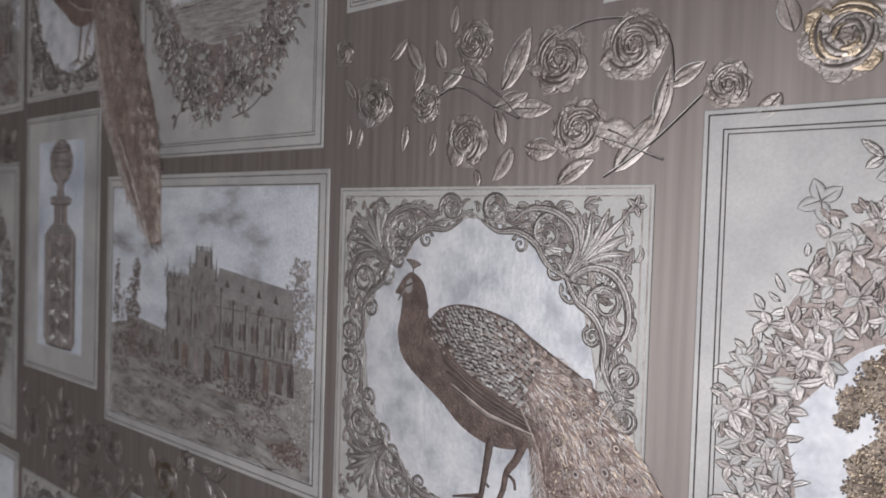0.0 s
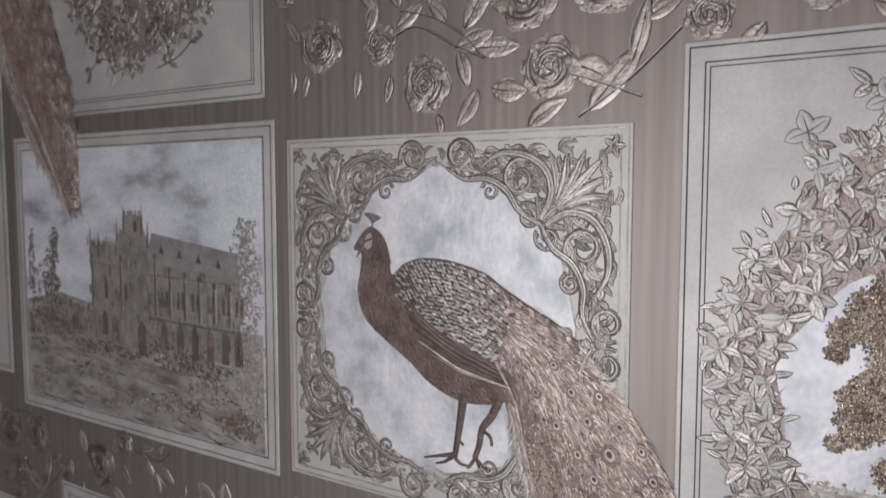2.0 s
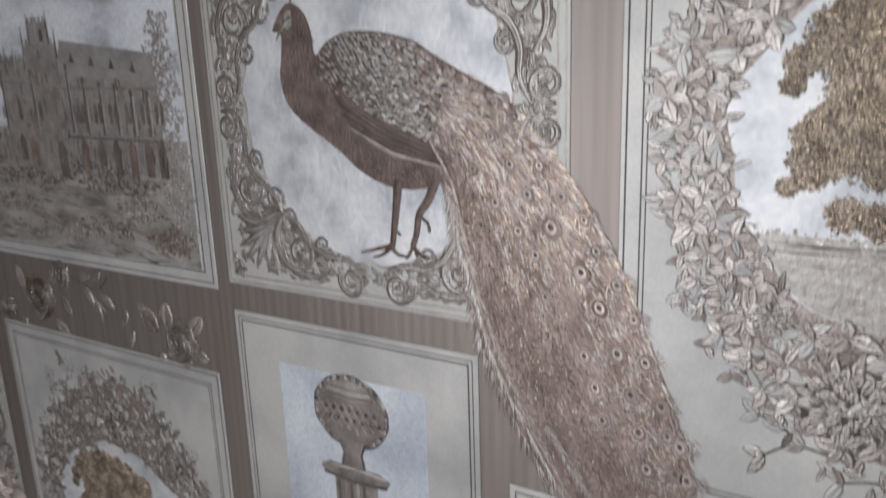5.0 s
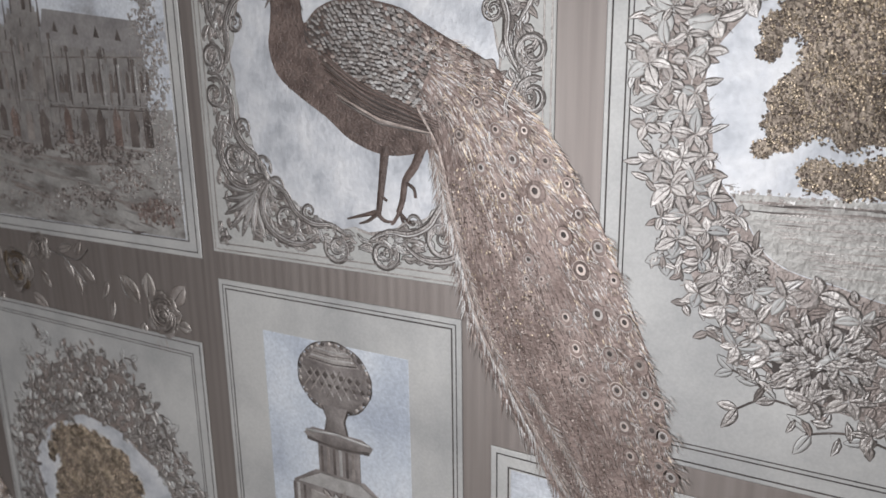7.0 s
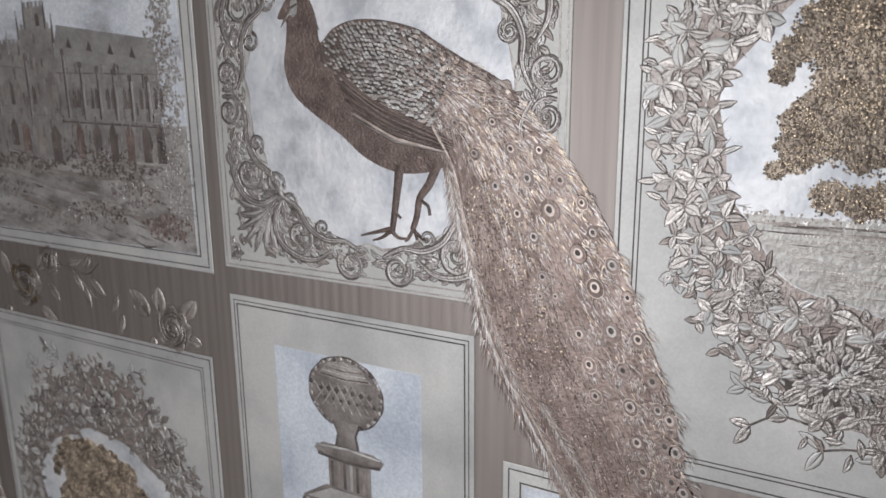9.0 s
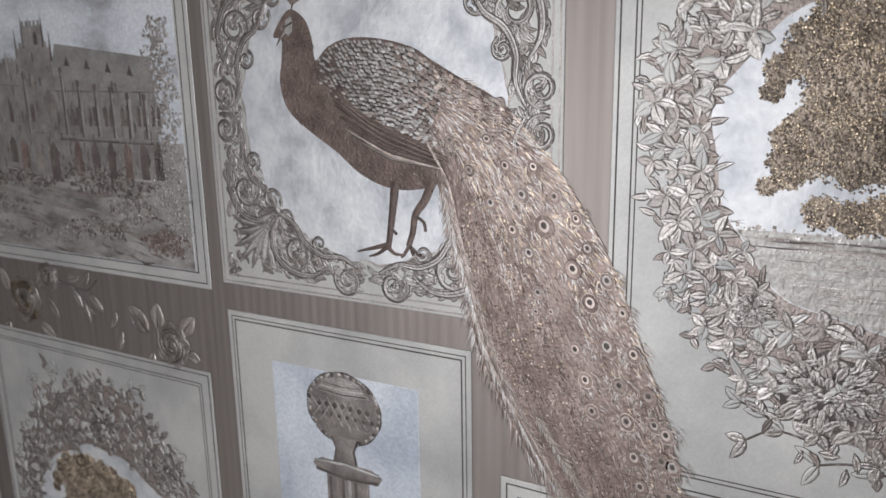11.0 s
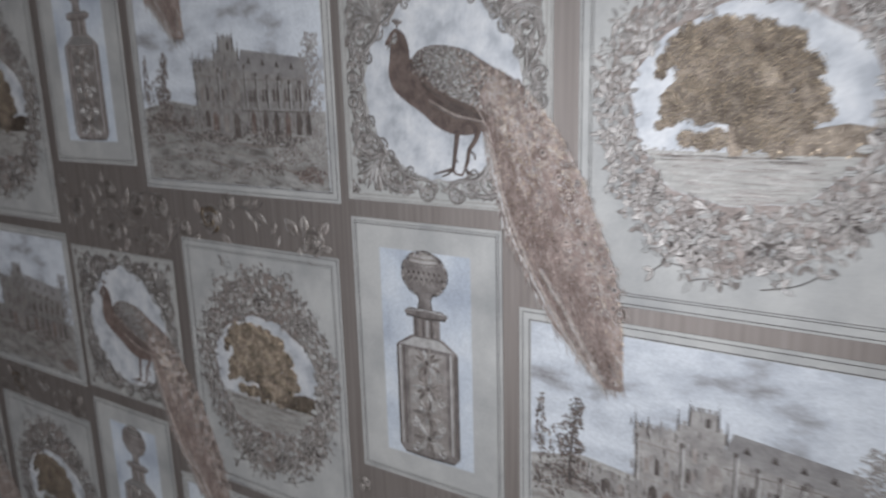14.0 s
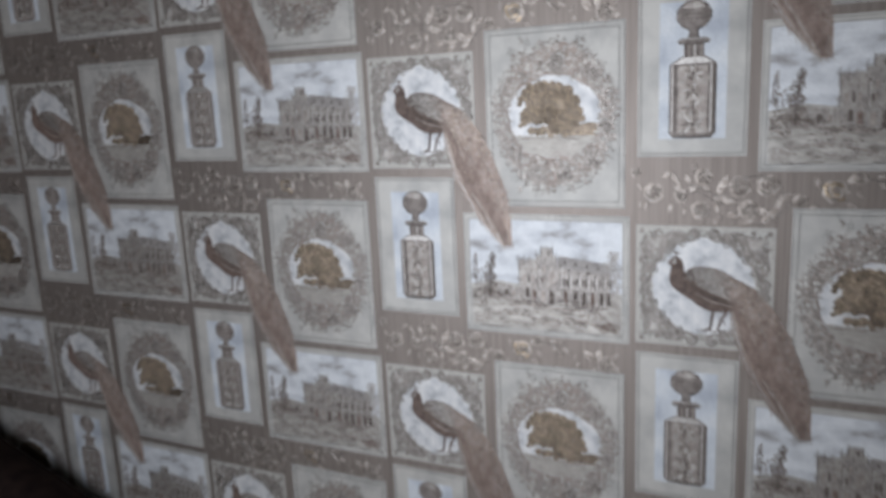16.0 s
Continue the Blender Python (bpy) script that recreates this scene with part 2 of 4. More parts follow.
        for q, s in zip(line, prof):
            for k, z in ((1, 0.0), (0.8, 1.0), (0.42, 0.62), (0, 0.3), (-0.42, 0.62), (-0.8, 1.0), (-1, 0.0)):
                g = width / 2 * s * k
                pts.append((q[0] - math.sin(q[2]) * g, q[1] + math.cos(q[2]) * g, w0 + 0.12 + 0.55 * h * z * (0.25 + 0.75 * s)))
        faces = [(i * 7 + j, i * 7 + j + 1, (i + 1) * 7 + j + 1, (i + 1) * 7 + j) for i in range(n - 1) for j in range(6)]
        self.add(pts, faces, top)
        if under:
            vein = [(q[0] + math.cos(q[2]) * length * 0.02, q[1] + math.sin(q[2]) * length * 0.02) for q in line[:-1]]
            self.tube(vein, lambda s: 0.10 + width * 0.045 * (1 - s), w0 + 0.15 + 0.55 * h * 0.3, 0.04, under, ((-1, 0), (1, 0)))

    def object(self, name, parent, label=""):
        me = bpy.data.meshes.new(name)
        me.from_pydata(self.v, [], self.f)
        for k in self.names:
            me.materials.append(M[k])
        me.polygons.foreach_set("material_index", self.m)
        me.polygons.foreach_set("use_smooth", self.smooth)
        me.update()
        ob = new(name, me)
        ob.parent = parent
        return tagged(ob, label) if label else ob


def tess(rings):
    from mathutils import geometry
    return geometry.tessellate_polygon(rings)


def curve_through(pts, steps=6, closed=False):
    """A smooth line through a few points."""
    n, out = len(pts), []
    for i in range(n if closed else n - 1):
        p = [pts[(i + k) % n] if closed else pts[min(max(i + k, 0), n - 1)] for k in (-1, 0, 1, 2)]
        for s in range(steps):
            t = s / steps
            out.append(tuple(0.5 * (2 * p[1][c] + (p[2][c] - p[0][c]) * t + (2 * p[0][c] - 5 * p[1][c] + 4 * p[2][c] - p[3][c]) * t * t + (3 * p[1][c] - p[0][c] - 3 * p[2][c] + p[3][c]) * t ** 3) for c in (0, 1)))
    return out if closed else out + [pts[-1]]


def spiral(cx, cy, r, start, turns, hand=1, n=16, shrink=0.16):
    return [(cx + r * (1 - (1 - shrink) * i / (n - 1)) * math.cos(start + hand * turns * 2 * math.pi * i / (n - 1)), cy + r * (1 - (1 - shrink) * i / (n - 1)) * math.sin(start + hand * turns * 2 * math.pi * i / (n - 1))) for i in range(n)]


def thing(name, label, category, group):
    ob = new(name)
    ob.empty_display_size = 0.05
    return tagged(ob, label, category, group)


def framed_mat(parent, x0, y0, x1, y1, edge, lines, field=None):
    """The pale mat of a printed picture: its plate and its fine dark lines, each line a raised strip."""
    r = Relief()
    r.plate(x0, y0, x1, y1, 0, 0.5, "mat")
    r.object("mat", parent)
    for inset, wide in lines:
        s = Relief()
        a, b, c, d = x0 + inset, y0 + inset, x1 - inset, y1 - inset
        k = wide / 2
        for p, q, u, t in ((a - k, b - k, c + k, b + k), (a - k, d - k, c + k, d + k), (a - k, b + k, a + k, d - k), (c - k, b + k, c + k, d - k)):
            s.plate(p, q, u, t, 0.4, 0.72, "line", 0.12)
        s.object("frame_line", parent, "thin dark printed line")


# ---- the room: unseen beyond the papered wall, walls greyed and ceiling whitened for bounce ----
def box_part(name, x0, y0, z0, x1, y1, z1, mat, parent=None, bev=0.004):
    bm = bmesh.new()
    bmesh.ops.create_cube(bm, size=1)
    for v in bm.verts:
        v.co = Vector(((x0 + x1) / 2 + v.co.x * (x1 - x0), (y0 + y1) / 2 + v.co.y * (y1 - y0), (z0 + z1) / 2 + v.co.z * (z1 - z0)))
    if bev:
        bmesh.ops.bevel(bm, geom=bm.edges[:], offset=bev, segments=2, affect="EDGES", profile=0.6)
    me = bpy.data.meshes.new(name)
    bm.to_mesh(me)
    bm.free()
    me.materials.append(M[mat])
    ob = new(name, me)
    ob.parent = parent
    return ob


def structure(name, label, *args):
    return tagged(box_part(name, *args, bev=0), label, name.split("_")[0], kind="structure")


structure("wall_north", "taupe papered wall with fine vertical stripes", ROOM_X0, 0, 0, ROOM_X1, 0.12, ROOM_Z, "ground")
# floor is out of view; its pale gloss is chosen to bounce light upward
structure("floor", "unseen floor, pale and polished to bounce light up the wall", ROOM_X0 - 0.12, ROOM_Y - 0.12, -0.1, ROOM_X1 + 0.12, 0.12, 0, "boards")
structure("ceiling", "plain white ceiling", ROOM_X0 - 0.12, ROOM_Y - 0.12, ROOM_Z, ROOM_X1 + 0.12, 0.12, ROOM_Z + 0.1, "ceiling_paint")
# out of view; kept dark so grazing reflections darken the paper's left
structure("wall_west", "unseen wall, toned dark umber to dim reflections in the paper", ROOM_X0 - 0.12, ROOM_Y - 0.12, 0, ROOM_X0, 0.12, ROOM_Z, "dark_plaster")
structure("wall_east", "plain grey plaster wall", ROOM_X1, ROOM_Y - 0.12, 0, ROOM_X1 + 0.12, 0.12, ROOM_Z, "plaster")
for name, a in (("wall_south_1", (ROOM_X0, 0, WIN[0], ROOM_Z)), ("wall_south_2", (WIN[1], 0, ROOM_X1, ROOM_Z)), ("wall_south_3", (WIN[0], 0, WIN[1], WIN[2])), ("wall_south_4", (WIN[0], WIN[3], WIN[1], ROOM_Z))):
    structure(name, "plain grey plaster wall beside the window", a[0], ROOM_Y - 0.12, a[1], a[2], ROOM_Y, a[3], "plaster")
window = tagged(new("window_1"), "white painted window", "window", kind="structure")
for x0, z0, x1, z1 in ((WIN[0], WIN[2], WIN[0] + 0.05, WIN[3]), (WIN[1] - 0.05, WIN[2], WIN[1], WIN[3]), (WIN[0] + 0.05, WIN[2], WIN[1] - 0.05, WIN[2] + 0.05), (WIN[0] + 0.05, WIN[3] - 0.05, WIN[1] - 0.05, WIN[3])):
    box_part("window_frame", x0, ROOM_Y - 0.12, z0, x1, ROOM_Y - 0.07, z1, "frame_white", window)

# ---- the printed pictures: one of each kind round the origin, in millimetres ----
BIRD = (0, -218.5, 228.5, 0)
CASTLE = (-334, -225, -11.3, 13.6)
WREATH = (251.5, -290.6, 510.4, 34.5)
BOTTLE = (531.3, -199.6, 708.6, 82.6)
PERIOD, ROW = 1060, 319.2


# the bird panel
DISC = (114, -107, 85, 87)


def disc_edge(a, grow=0.0):
    k = 1 + 0.012 * math.sin(17 * a) + 0.010 * math.sin(29 * a + 1)
    return (DISC[0] + (DISC[2] * k + grow) * math.cos(a), DISC[1] + (DISC[3] * k + grow) * math.sin(a))


def scroll(r, cx, cy, rad, start, turns, hand, wide, mat="scroll"):
    line = spiral(cx, cy, rad, start, turns, hand, 30)
    body = lambda t: wide * (0.22 + 0.55 * math.sin(math.pi * min(1, t * 1.15 + 0.1)))
    r.tube(line, lambda t: body(t) + 0.42, 0.6, 0.08, "ink", ((-1, 0), (0, 1), (1, 0)))
    r.tube(line, body, 0.72, 0.55, mat)
    r.disc(cx, cy, wide * 0.6, wide * 0.6, 0.72, 0.9, mat)
    for off, tone in ((0.36, "ink"), (-0.3, "light")):
        inner = [(cx + (x - cx) * (1 + off * wide / rad), cy + (y - cy) * (1 + off * wide / rad)) for x, y in line[2:-7]]
        r.tube(inner, lambda t: 0.08 + 0.16 * math.sin(math.pi * t), 1.2, 0.15, tone, ((-1, 0), (0, 1), (1, 0)))
    # leaflets that curl off the outside of the scroll
    for k in (2, 5, 8, 11):
        x, y = line[k]
        x1, y1 = line[k + 1]
        a = math.atan2(y1 - y, x1 - x) - hand * 0.5
        r.leaf(x, y, a + math.pi, rad * 0.55, rad * 0.24, 0.62, 0.7, "scroll" if k % 4 else "light", "ink", bend=hand * 1.4, grow=0.3, n=6)


def border_quarter(t, fx, fy):
    def at(dx, dy):
        return (dx if fx > 0 else 230 - dx, -dy if fy > 0 else -219 + dy)

    def ang(a):
        a = math.radians(a)
        return math.atan2(math.sin(a) * fy, math.cos(a) * fx)
    hand = fx * fy
    r = Relief()
    for a, length, wide, root in ((80, 25, 4.2, 6), (100, 27, 4.8, 4), (118, 31, 4.8, 3), (135, 36, 4.4, 1), (152, 31, 4.8, 3), (170, 27, 4.8, 4), (190, 25, 4.2, 6)):
        d = math.radians(a)
        x, y = at(42 + root * math.cos(d), 42 - root * math.sin(d))
        r.leaf(x, y, ang(a), length, wide, 0.66, 0.9, "scroll", "ink", bend=-hand * math.radians((135 - a) * 0.9), grow=0.35, n=8, tip=0.6)
        r.leaf(x, y, ang(a), length * 0.82, wide * 0.35, 1.0, 0.4, "light", None, bend=-hand * math.radians((135 - a) * 0.85), n=6)
    x, y = at(11, 11)
    for k in range(5):
        r.leaf(x, y, k * 1.257, 6, 3.4, 0.9, 0.7, "scroll", "ink", grow=0.3, n=4)
    x, y = at(50, 50)
    for k in (-0.9, -0.45, 0, 0.45, 0.9):
        r.leaf(x, y, ang(135) + k, 17, 3.6, 0.7, 0.8, "scroll", "ink", grow=0.35, n=5)
    r.object("palmette", t)
    # on each side of the corner: a great arch that curls in on itself, then a smaller curl and its leaf
    for flip in (0, 1):
        def put(p):
            return at(p[1], p[0]) if flip else at(*p)
        hd = -hand if flip else hand
        r = Relief()
        acanthus(r, curve_through([put(p) for p in ((50, 47), (44, 35), (47, 22), (59, 14), (74, 13), (86, 20))], 6), 2.2, hd)
        r.object("acanthus_leaf", t)
        r = Relief()
        acanthus(r, curve_through([put(p) for p in ((50, 50), (62, 43), (70, 32), (82, 26), (96, 26), (108, 20))], 6), 1.8, hd)
        r.object("acanthus_leaf", t)
        for p, rad, start, turns, hs, wide in (((62, 26), 12, 180, 1.7, -1, 2.0), ((99, 13), 9.5, 210, 1.7, -1, 1.9), ((57, 46), 7.5, 60, 1.5, 1, 1.7), ((80, 33), 6.0, 20, 1.4, 1, 1.4)):
            x, y = put(p)
            a0 = math.radians(90 - start if flip else start)
            r = Relief()
            scroll(r, x, y, rad, math.atan2(math.sin(a0) * fy, math.cos(a0) * fx) if not flip else math.atan2(-math.sin(math.radians(start - 90)) * fy, math.cos(math.radians(start - 90)) * fx), turns, hs * hd, wide)
            r.object("scroll", t)


def acanthus(r, line, wide, hand):
    """A long curling leaf: a swelling stroke scored along its length, with lobes on its outer side."""
    swell = lambda s: 0.7 + wide * math.sin(math.pi * min(1, s * 0.9 + 0.12)) ** 0.8
    r.tube(line, lambda s: swell(s) + 0.4, 0.6, 0.08, "ink", ((-1, 0), (0, 1), (1, 0)))
    n = len(line)
    for k in range(3, n - 2, 3):
        a = math.atan2(line[k + 1][1] - line[k][1], line[k + 1][0] - line[k][0])
        s = k / n
        r.leaf(line[k][0], line[k][1], a + hand * 0.55, wide * 2.9, wide * 1.05, 0.64, 0.7, "scroll" if k % 2 else "scroll", "ink", bend=-hand * 0.8, grow=0.35, n=5)
    r.tube(line, swell, 0.7, 0.7, "scroll")
    for off, tone in ((-0.62, "ink"), (-0.3, "scroll"), (0.05, "ink"), (0.4, "light"), (0.68, "ink")):
        score = []
        for k in range(1, n - 1):
            dx, dy = line[k + 1][0] - line[k - 1][0], line[k + 1][1] - line[k - 1][1]
            d = math.hypot(dx, dy) or 1
            g = swell(k / (n - 1)) * off
            score.append((line[k][0] - dy / d * g, line[k][1] + dx / d * g))
        r.tube(score, lambda s: 0.12 + 0.22 * math.sin(math.pi * s), 1.35, 0.12, tone, ((-1, 0), (0, 1), (1, 0)))


BODY = [(69, -54), (62, -58), (55, -68), (61, -70), (60, -82), (58, -94), (63, -109), (78, -121), (96, -132), (112, -144), (133, -151), (155, -149), (172, -140), (196, -128), (203, -112), (190, -101), (176, -94), (158, -84), (146, -77), (126, -72), (107, -71), (93, -75), (84, -82), (82, -70), (78, -60)]
TRAIN_L = [(152, -128), (161, -150), (166, -176), (172, -200), (182, -236), (196, -264), (221, -304), (246, -335), (277, -366)]
TRAIN_R = [(170, -91), (197, -106), (215, -124), (233, -146), (254, -181), (271, -222), (286, -264), (294, -315), (295, -368)]


def train_at(s, q):
    """A place on the train: s down its length, q across it."""
    k = s * (len(TRAIN_FINE_L) - 1)
    i = min(int(k), len(TRAIN_FINE_L) - 2)
    t = k - i
    ax, ay = [TRAIN_FINE_L[i][c] * (1 - t) + TRAIN_FINE_L[i + 1][c] * t for c in (0, 1)]
    bx, by = [TRAIN_FINE_R[i][c] * (1 - t) + TRAIN_FINE_R[i + 1][c] * t for c in (0, 1)]
    return ax + (bx - ax) * q, ay + (by - ay) * q


TRAIN_FINE_L, TRAIN_FINE_R = curve_through(TRAIN_L, 5), curve_through(TRAIN_R, 5)


def train_angle(s, q):
    a, b = train_at(max(s - 0.02, 0), q), train_at(min(s + 0.02, 1), q)
    return math.atan2(b[1] - a[1], b[0] - a[0])


def barb(r, x, y, a, length, wide, w0, h, mat):
    """One fine raised hair of the print."""
    c, s = math.cos(a), math.sin(a)
    r.add([(x - s * wide, y + c * wide, w0), (x + s * wide, y - c * wide, w0), (x + c * length * 0.5, y + s * length * 0.5, w0 + h), (x + c * length, y + s * length, w0)], [(0, 1, 2)[::-1], (0, 2, 3)[::-1], (1, 3, 2)[::-1]], mat)


def bird_figure(parent):
    rng = random.Random(4)
    r = Relief()
    outline = curve_through(BODY, 4, True)
    r.sheet(outline, 0.5, 1.3, "brown")
    # legs and crest
    for line, g in (([(134, -146), (131, -166), (128, -184)], lambda s: 3.4 - 1.6 * s ** 0.6), ([(157, -145), (152, -156), (146, -164), (144, -174), (141, -182)], lambda s: 3.1 - 1.4 * s ** 0.6), ([(129, -182), (118, -185), (107, -188)], lambda s: 1.7 - 1.2 * s), ([(127, -183), (132, -187), (138, -187)], lambda s: 1.6 - 1.1 * s), ([(142, -181), (138, -187), (136, -188)], 1.1), ([(142, -181), (144, -187)], 1.1), ([(146, -165), (151, -168), (152, -173)], 1.0), ([(128, -183), (121, -188), (115, -190)], lambda s: 1.4 - 0.9 * s), ([(130, -173), (134, -176)], 0.9), ([(141, -181), (147, -186), (149, -186)], 1.0)):
        r.tube(curve_through(line, 3), g, 0.6, 1.0, "brown")
    r.tube([(68, -57), (69.5, -53), (70.5, -50)], 0.55, 0.6, 0.6, "brown")
    for k in range(9):
        x, y = 64 + 1.45 * k, -46 - 0.06 * (k - 2) ** 2
        r.tube([(69.5, -52), (67 + 0.9 * k, -48.5 - 0.1 * k), (x, y)], lambda t: 0.25 + 0.75 * t, 0.6, 0.6, "mid" if k % 2 else "brown")
    # pale cheek with a dark eye stripe, and the beak
    r.sheet([(63.5, -66), (65, -59.5), (68.5, -57.5), (70, -61), (69, -66), (66.5, -68)], 1.2, 1.55, "light")
    r.tube([(63, -63.5), (66, -62.5), (69.5, -61)], 0.75, 1.5, 0.25, "dark")
    r.tube([(63.5, -65.5), (60, -69), (57, -73)], lambda s: 1.7 - 1.4 * s, 0.7, 0.9, "mid")
    # short strokes of the neck and breast
    for _ in range(900):
        t = rng.random()
        cx, cy = [(70, -60), (72, -85), (80, -105), (105, -125), (135, -140)][min(4, int(t * 5))]
        x, y = cx + rng.uniform(-16, 22), cy + rng.uniform(-16, 16)
        if inside(x, y, outline):
            barb(r, x, y, math.radians(-75 + 55 * t + rng.uniform(-15, 15)), rng.uniform(2, 4.5), 0.28, 1.25, 0.45, rng.choice(["brown", "brown", "ink", "train", "dark"]))
    # scales of the back, row under row from its upper edge down to the wing
    upper = ((84, -84), (93, -76), (107, -72), (126, -73), (146, -78), (158, -85), (176, -95), (192, -103))
    lower = ((84, -92), (92, -97), (109, -111), (136, -127), (165, -133), (192, -132))
    ux, uy = zip(*upper)
    lx, ly = zip(*lower)
    r.sheet([(x, y - 1) for x, y in upper] + [(x, y) for x, y in lower[::-1]], 1.2, 1.34, "ink")
    for row in range(26):
        for col in range(46):
            x = 197 - 2.5 * col + (row % 2) * 1.25 + rng.uniform(-0.45, 0.45)
            top, low_ = float(np.interp(x, ux, uy)), float(np.interp(x, lx, ly))
            y = top - 0.3 - row * 2.2 + rng.uniform(-0.4, 0.4)
            if x < 85 or y < low_ - 1:
                continue
            big = (1.3 + 0.9 * (x - 86) / 106) * rng.uniform(0.85, 1.2)
            tan = rng.random() < (x - 128 - row) / 40 or y < low_ + 6 and rng.random() < 0.6
            dim = rng.random() < 0.35 * max(0, (108 - x) / 22)
            tone = "brown" if dim else rng.choice(["barb", "train", "barb", "mid"] if tan else ["light", "petal", "wash", "mid", "light"])
            r.leaf(x - big, y + big * 0.4, math.radians(-40 + 1.6 * row + rng.uniform(-14, 14)), big * 2.1, big * 1.15, 1.28 + 0.008 * row, 0.6, tone, None, n=4, tip=0.6)
    # long dark quills of the wing and pale ones under them
    for k in range(26):
        t = k / 25
        x, y = 92 + 14 * t + rng.uniform(-2, 2), -96 - 26 * t
        line = curve_through([(x, y), (x + 24, y - 17 + 6 * t), (x + 52 - 20 * t, y - 28 + 15 * t), (min(x + 76 - 20 * t, 170), -134 - 5 * t)], 4)
        r.tube(line, lambda s: 0.3 + 0.8 * math.sin(math.pi * s), 1.35 + 0.02 * k, 0.6, ("brown", "ink", "brown", "train", "dark")[k % 5] if k < 22 else ("barb", "mid")[k % 2])
    # the train: a swelling sheet, hairs, then the eyes on top
    n, m = 46, 9
    pts = []
    for i in range(n):
        for j in range(m):
            q = j / (m - 1)
            x, y = train_at(i / (n - 1), q)
            pts.append((x, y, 0.75 + 1.1 * math.sin(math.pi * q) ** 0.6 + 0.25 * math.sin(q * 24 + i * 0.2)))
    r.add(pts, [(i * m + j, (i + 1) * m + j, (i + 1) * m + j + 1, i * m + j + 1) for i in range(n - 1) for j in range(m - 1)], "train")
    for _ in range(6500):
        s, q = rng.random() ** 0.9 * 0.98, rng.random()
        x, y = train_at(s, q)
        a = train_angle(s, q) + (q - 0.45) * 0.5 + rng.uniform(-0.22, 0.22)
        w = 0.8 + 1.1 * math.sin(math.pi * q) ** 0.6
        mats = ("barb", "gold", "light", "train", "brown", "light", "barb", "barb") if q > 0.35 and (s < 0.45 or q > 0.7) else ("train", "brown", "barb", "train", "brown", "brown", "mid") if q > 0.35 else ("train", "brown", "train", "barb", "brown", "train", "mid")
        barb(r, x, y, a, rng.uniform(3.5, 7), rng.uniform(0.18, 0.34), w, rng.uniform(0.4, 0.7), rng.choice(mats))
    # fringe that hangs over the sides
    for k in range(230):
        s = k / 229
        x, y = train_at(s, 0.02)
        if s > 0.12:
            barb(r, x, y, train_angle(s, 0) - 0.55 + rng.uniform(-0.2, 0.2), rng.uniform(7, 13) * (0.6 + 0.75 * s) * (0.75 + 0.55 * (k % 11) / 10), 0.45, 0.8, 0.7, rng.choice(["barb", "light", "light", "mid", "train"]))
            x, y = train_at(s, 0.07)
            barb(r, x, y, train_angle(s, 0) - 0.35 + rng.uniform(-0.15, 0.15), rng.uniform(8, 13), 0.5, 1.3, 0.7, rng.choice(["barb", "light", "light"]))
        x, y = train_at(max(s, 0.16), 0.98)
        barb(r, x, y, train_angle(max(s, 0.16), 1) + 0.3 + rng.uniform(-0.2, 0.2), rng.uniform(3, 6.5), 0.5, 0.8, 0.7, rng.choice(["barb", "gold", "train", "light"]))
        x, y = train_at(s, 0.10 + 0.03 * math.sin(s * 9))
        barb(r, x, y, train_angle(s, 0.1) + rng.uniform(-0.15, 0.15), 7, 0.6, 1.9, 0.7, "barb")
    for k in range(30):
        x, y = train_at(0.97, k / 29)
        barb(r, x, y, train_angle(0.95, k / 29) + rng.uniform(-0.25, 0.25), rng.uniform(8, 20), 0.8, 0.8, 0.7, rng.choice(["barb", "light", "train"]))
    # crumbled texture down the shaded half
    for _ in range(2600):
        s, q = rng.uniform(0.22, 0.95), rng.uniform(0.12, 0.52)
        x, y = train_at(s, q)
        r.grain(x, y, rng.uniform(0.3, 0.75), 0.95 + 1.1 * math.sin(math.pi * q) ** 0.6, rng.uniform(0.3, 0.7), rng.choice(["barb", "train", "brown", "barb", "train", "gold" if s < 0.6 else "train"]))
    # the pale vane along the edge, a quill with slanting barbs
    for side, first_s, q0 in ((0, 0.12, 0.06), (1, 0.66, 0.20)):
        quill = [train_at(first_s + (0.97 - first_s) * i / 30, q0 + 0.05 * math.sin(i * 0.1)) for i in range(31)]
        r.tube(quill, 0.55, 1.5 + 0.5 * side, 0.6, "barb")
        for i in range(30):
            for k in range(6):
                f = k / 6
                x, y = (quill[i][c] * (1 - f) + quill[i + 1][c] * f for c in (0, 1))
                a = math.atan2(quill[i + 1][1] - quill[i][1], quill[i + 1][0] - quill[i][0])
                for turn in (-0.6, 0.55):
                    barb(r, x, y, a + turn + rng.uniform(-0.12, 0.12), rng.uniform(4.5, 8), 0.32, 1.5 + 0.5 * side, 0.5, rng.choice(["barb", "light", "barb", "mid"]))
    # round eyes down the train, small near the body, each with a fan of pale barbs below it
    eyes = ((164, -94, 2), (172, -105, 2), (183, -112, 2), (194, -114, 2), (168, -124, 3), (179, -139, 4), (189, -123, 4), (199, -136, 4), (214, -136, 4), (191, -155, 4), (208, -150, 5), (225, -150, 4), (203, -168, 4), (220, -165, 6), (212, -179, 4), (235, -185, 6), (236, -160, 4), (242, -174, 4),
            (217, -199, 4), (216, -209, 3), (224, -208, 3), (244, -201, 6), (252, -189, 5), (260, -204, 4), (237, -226, 5), (253, -222, 6), (266, -224, 5))
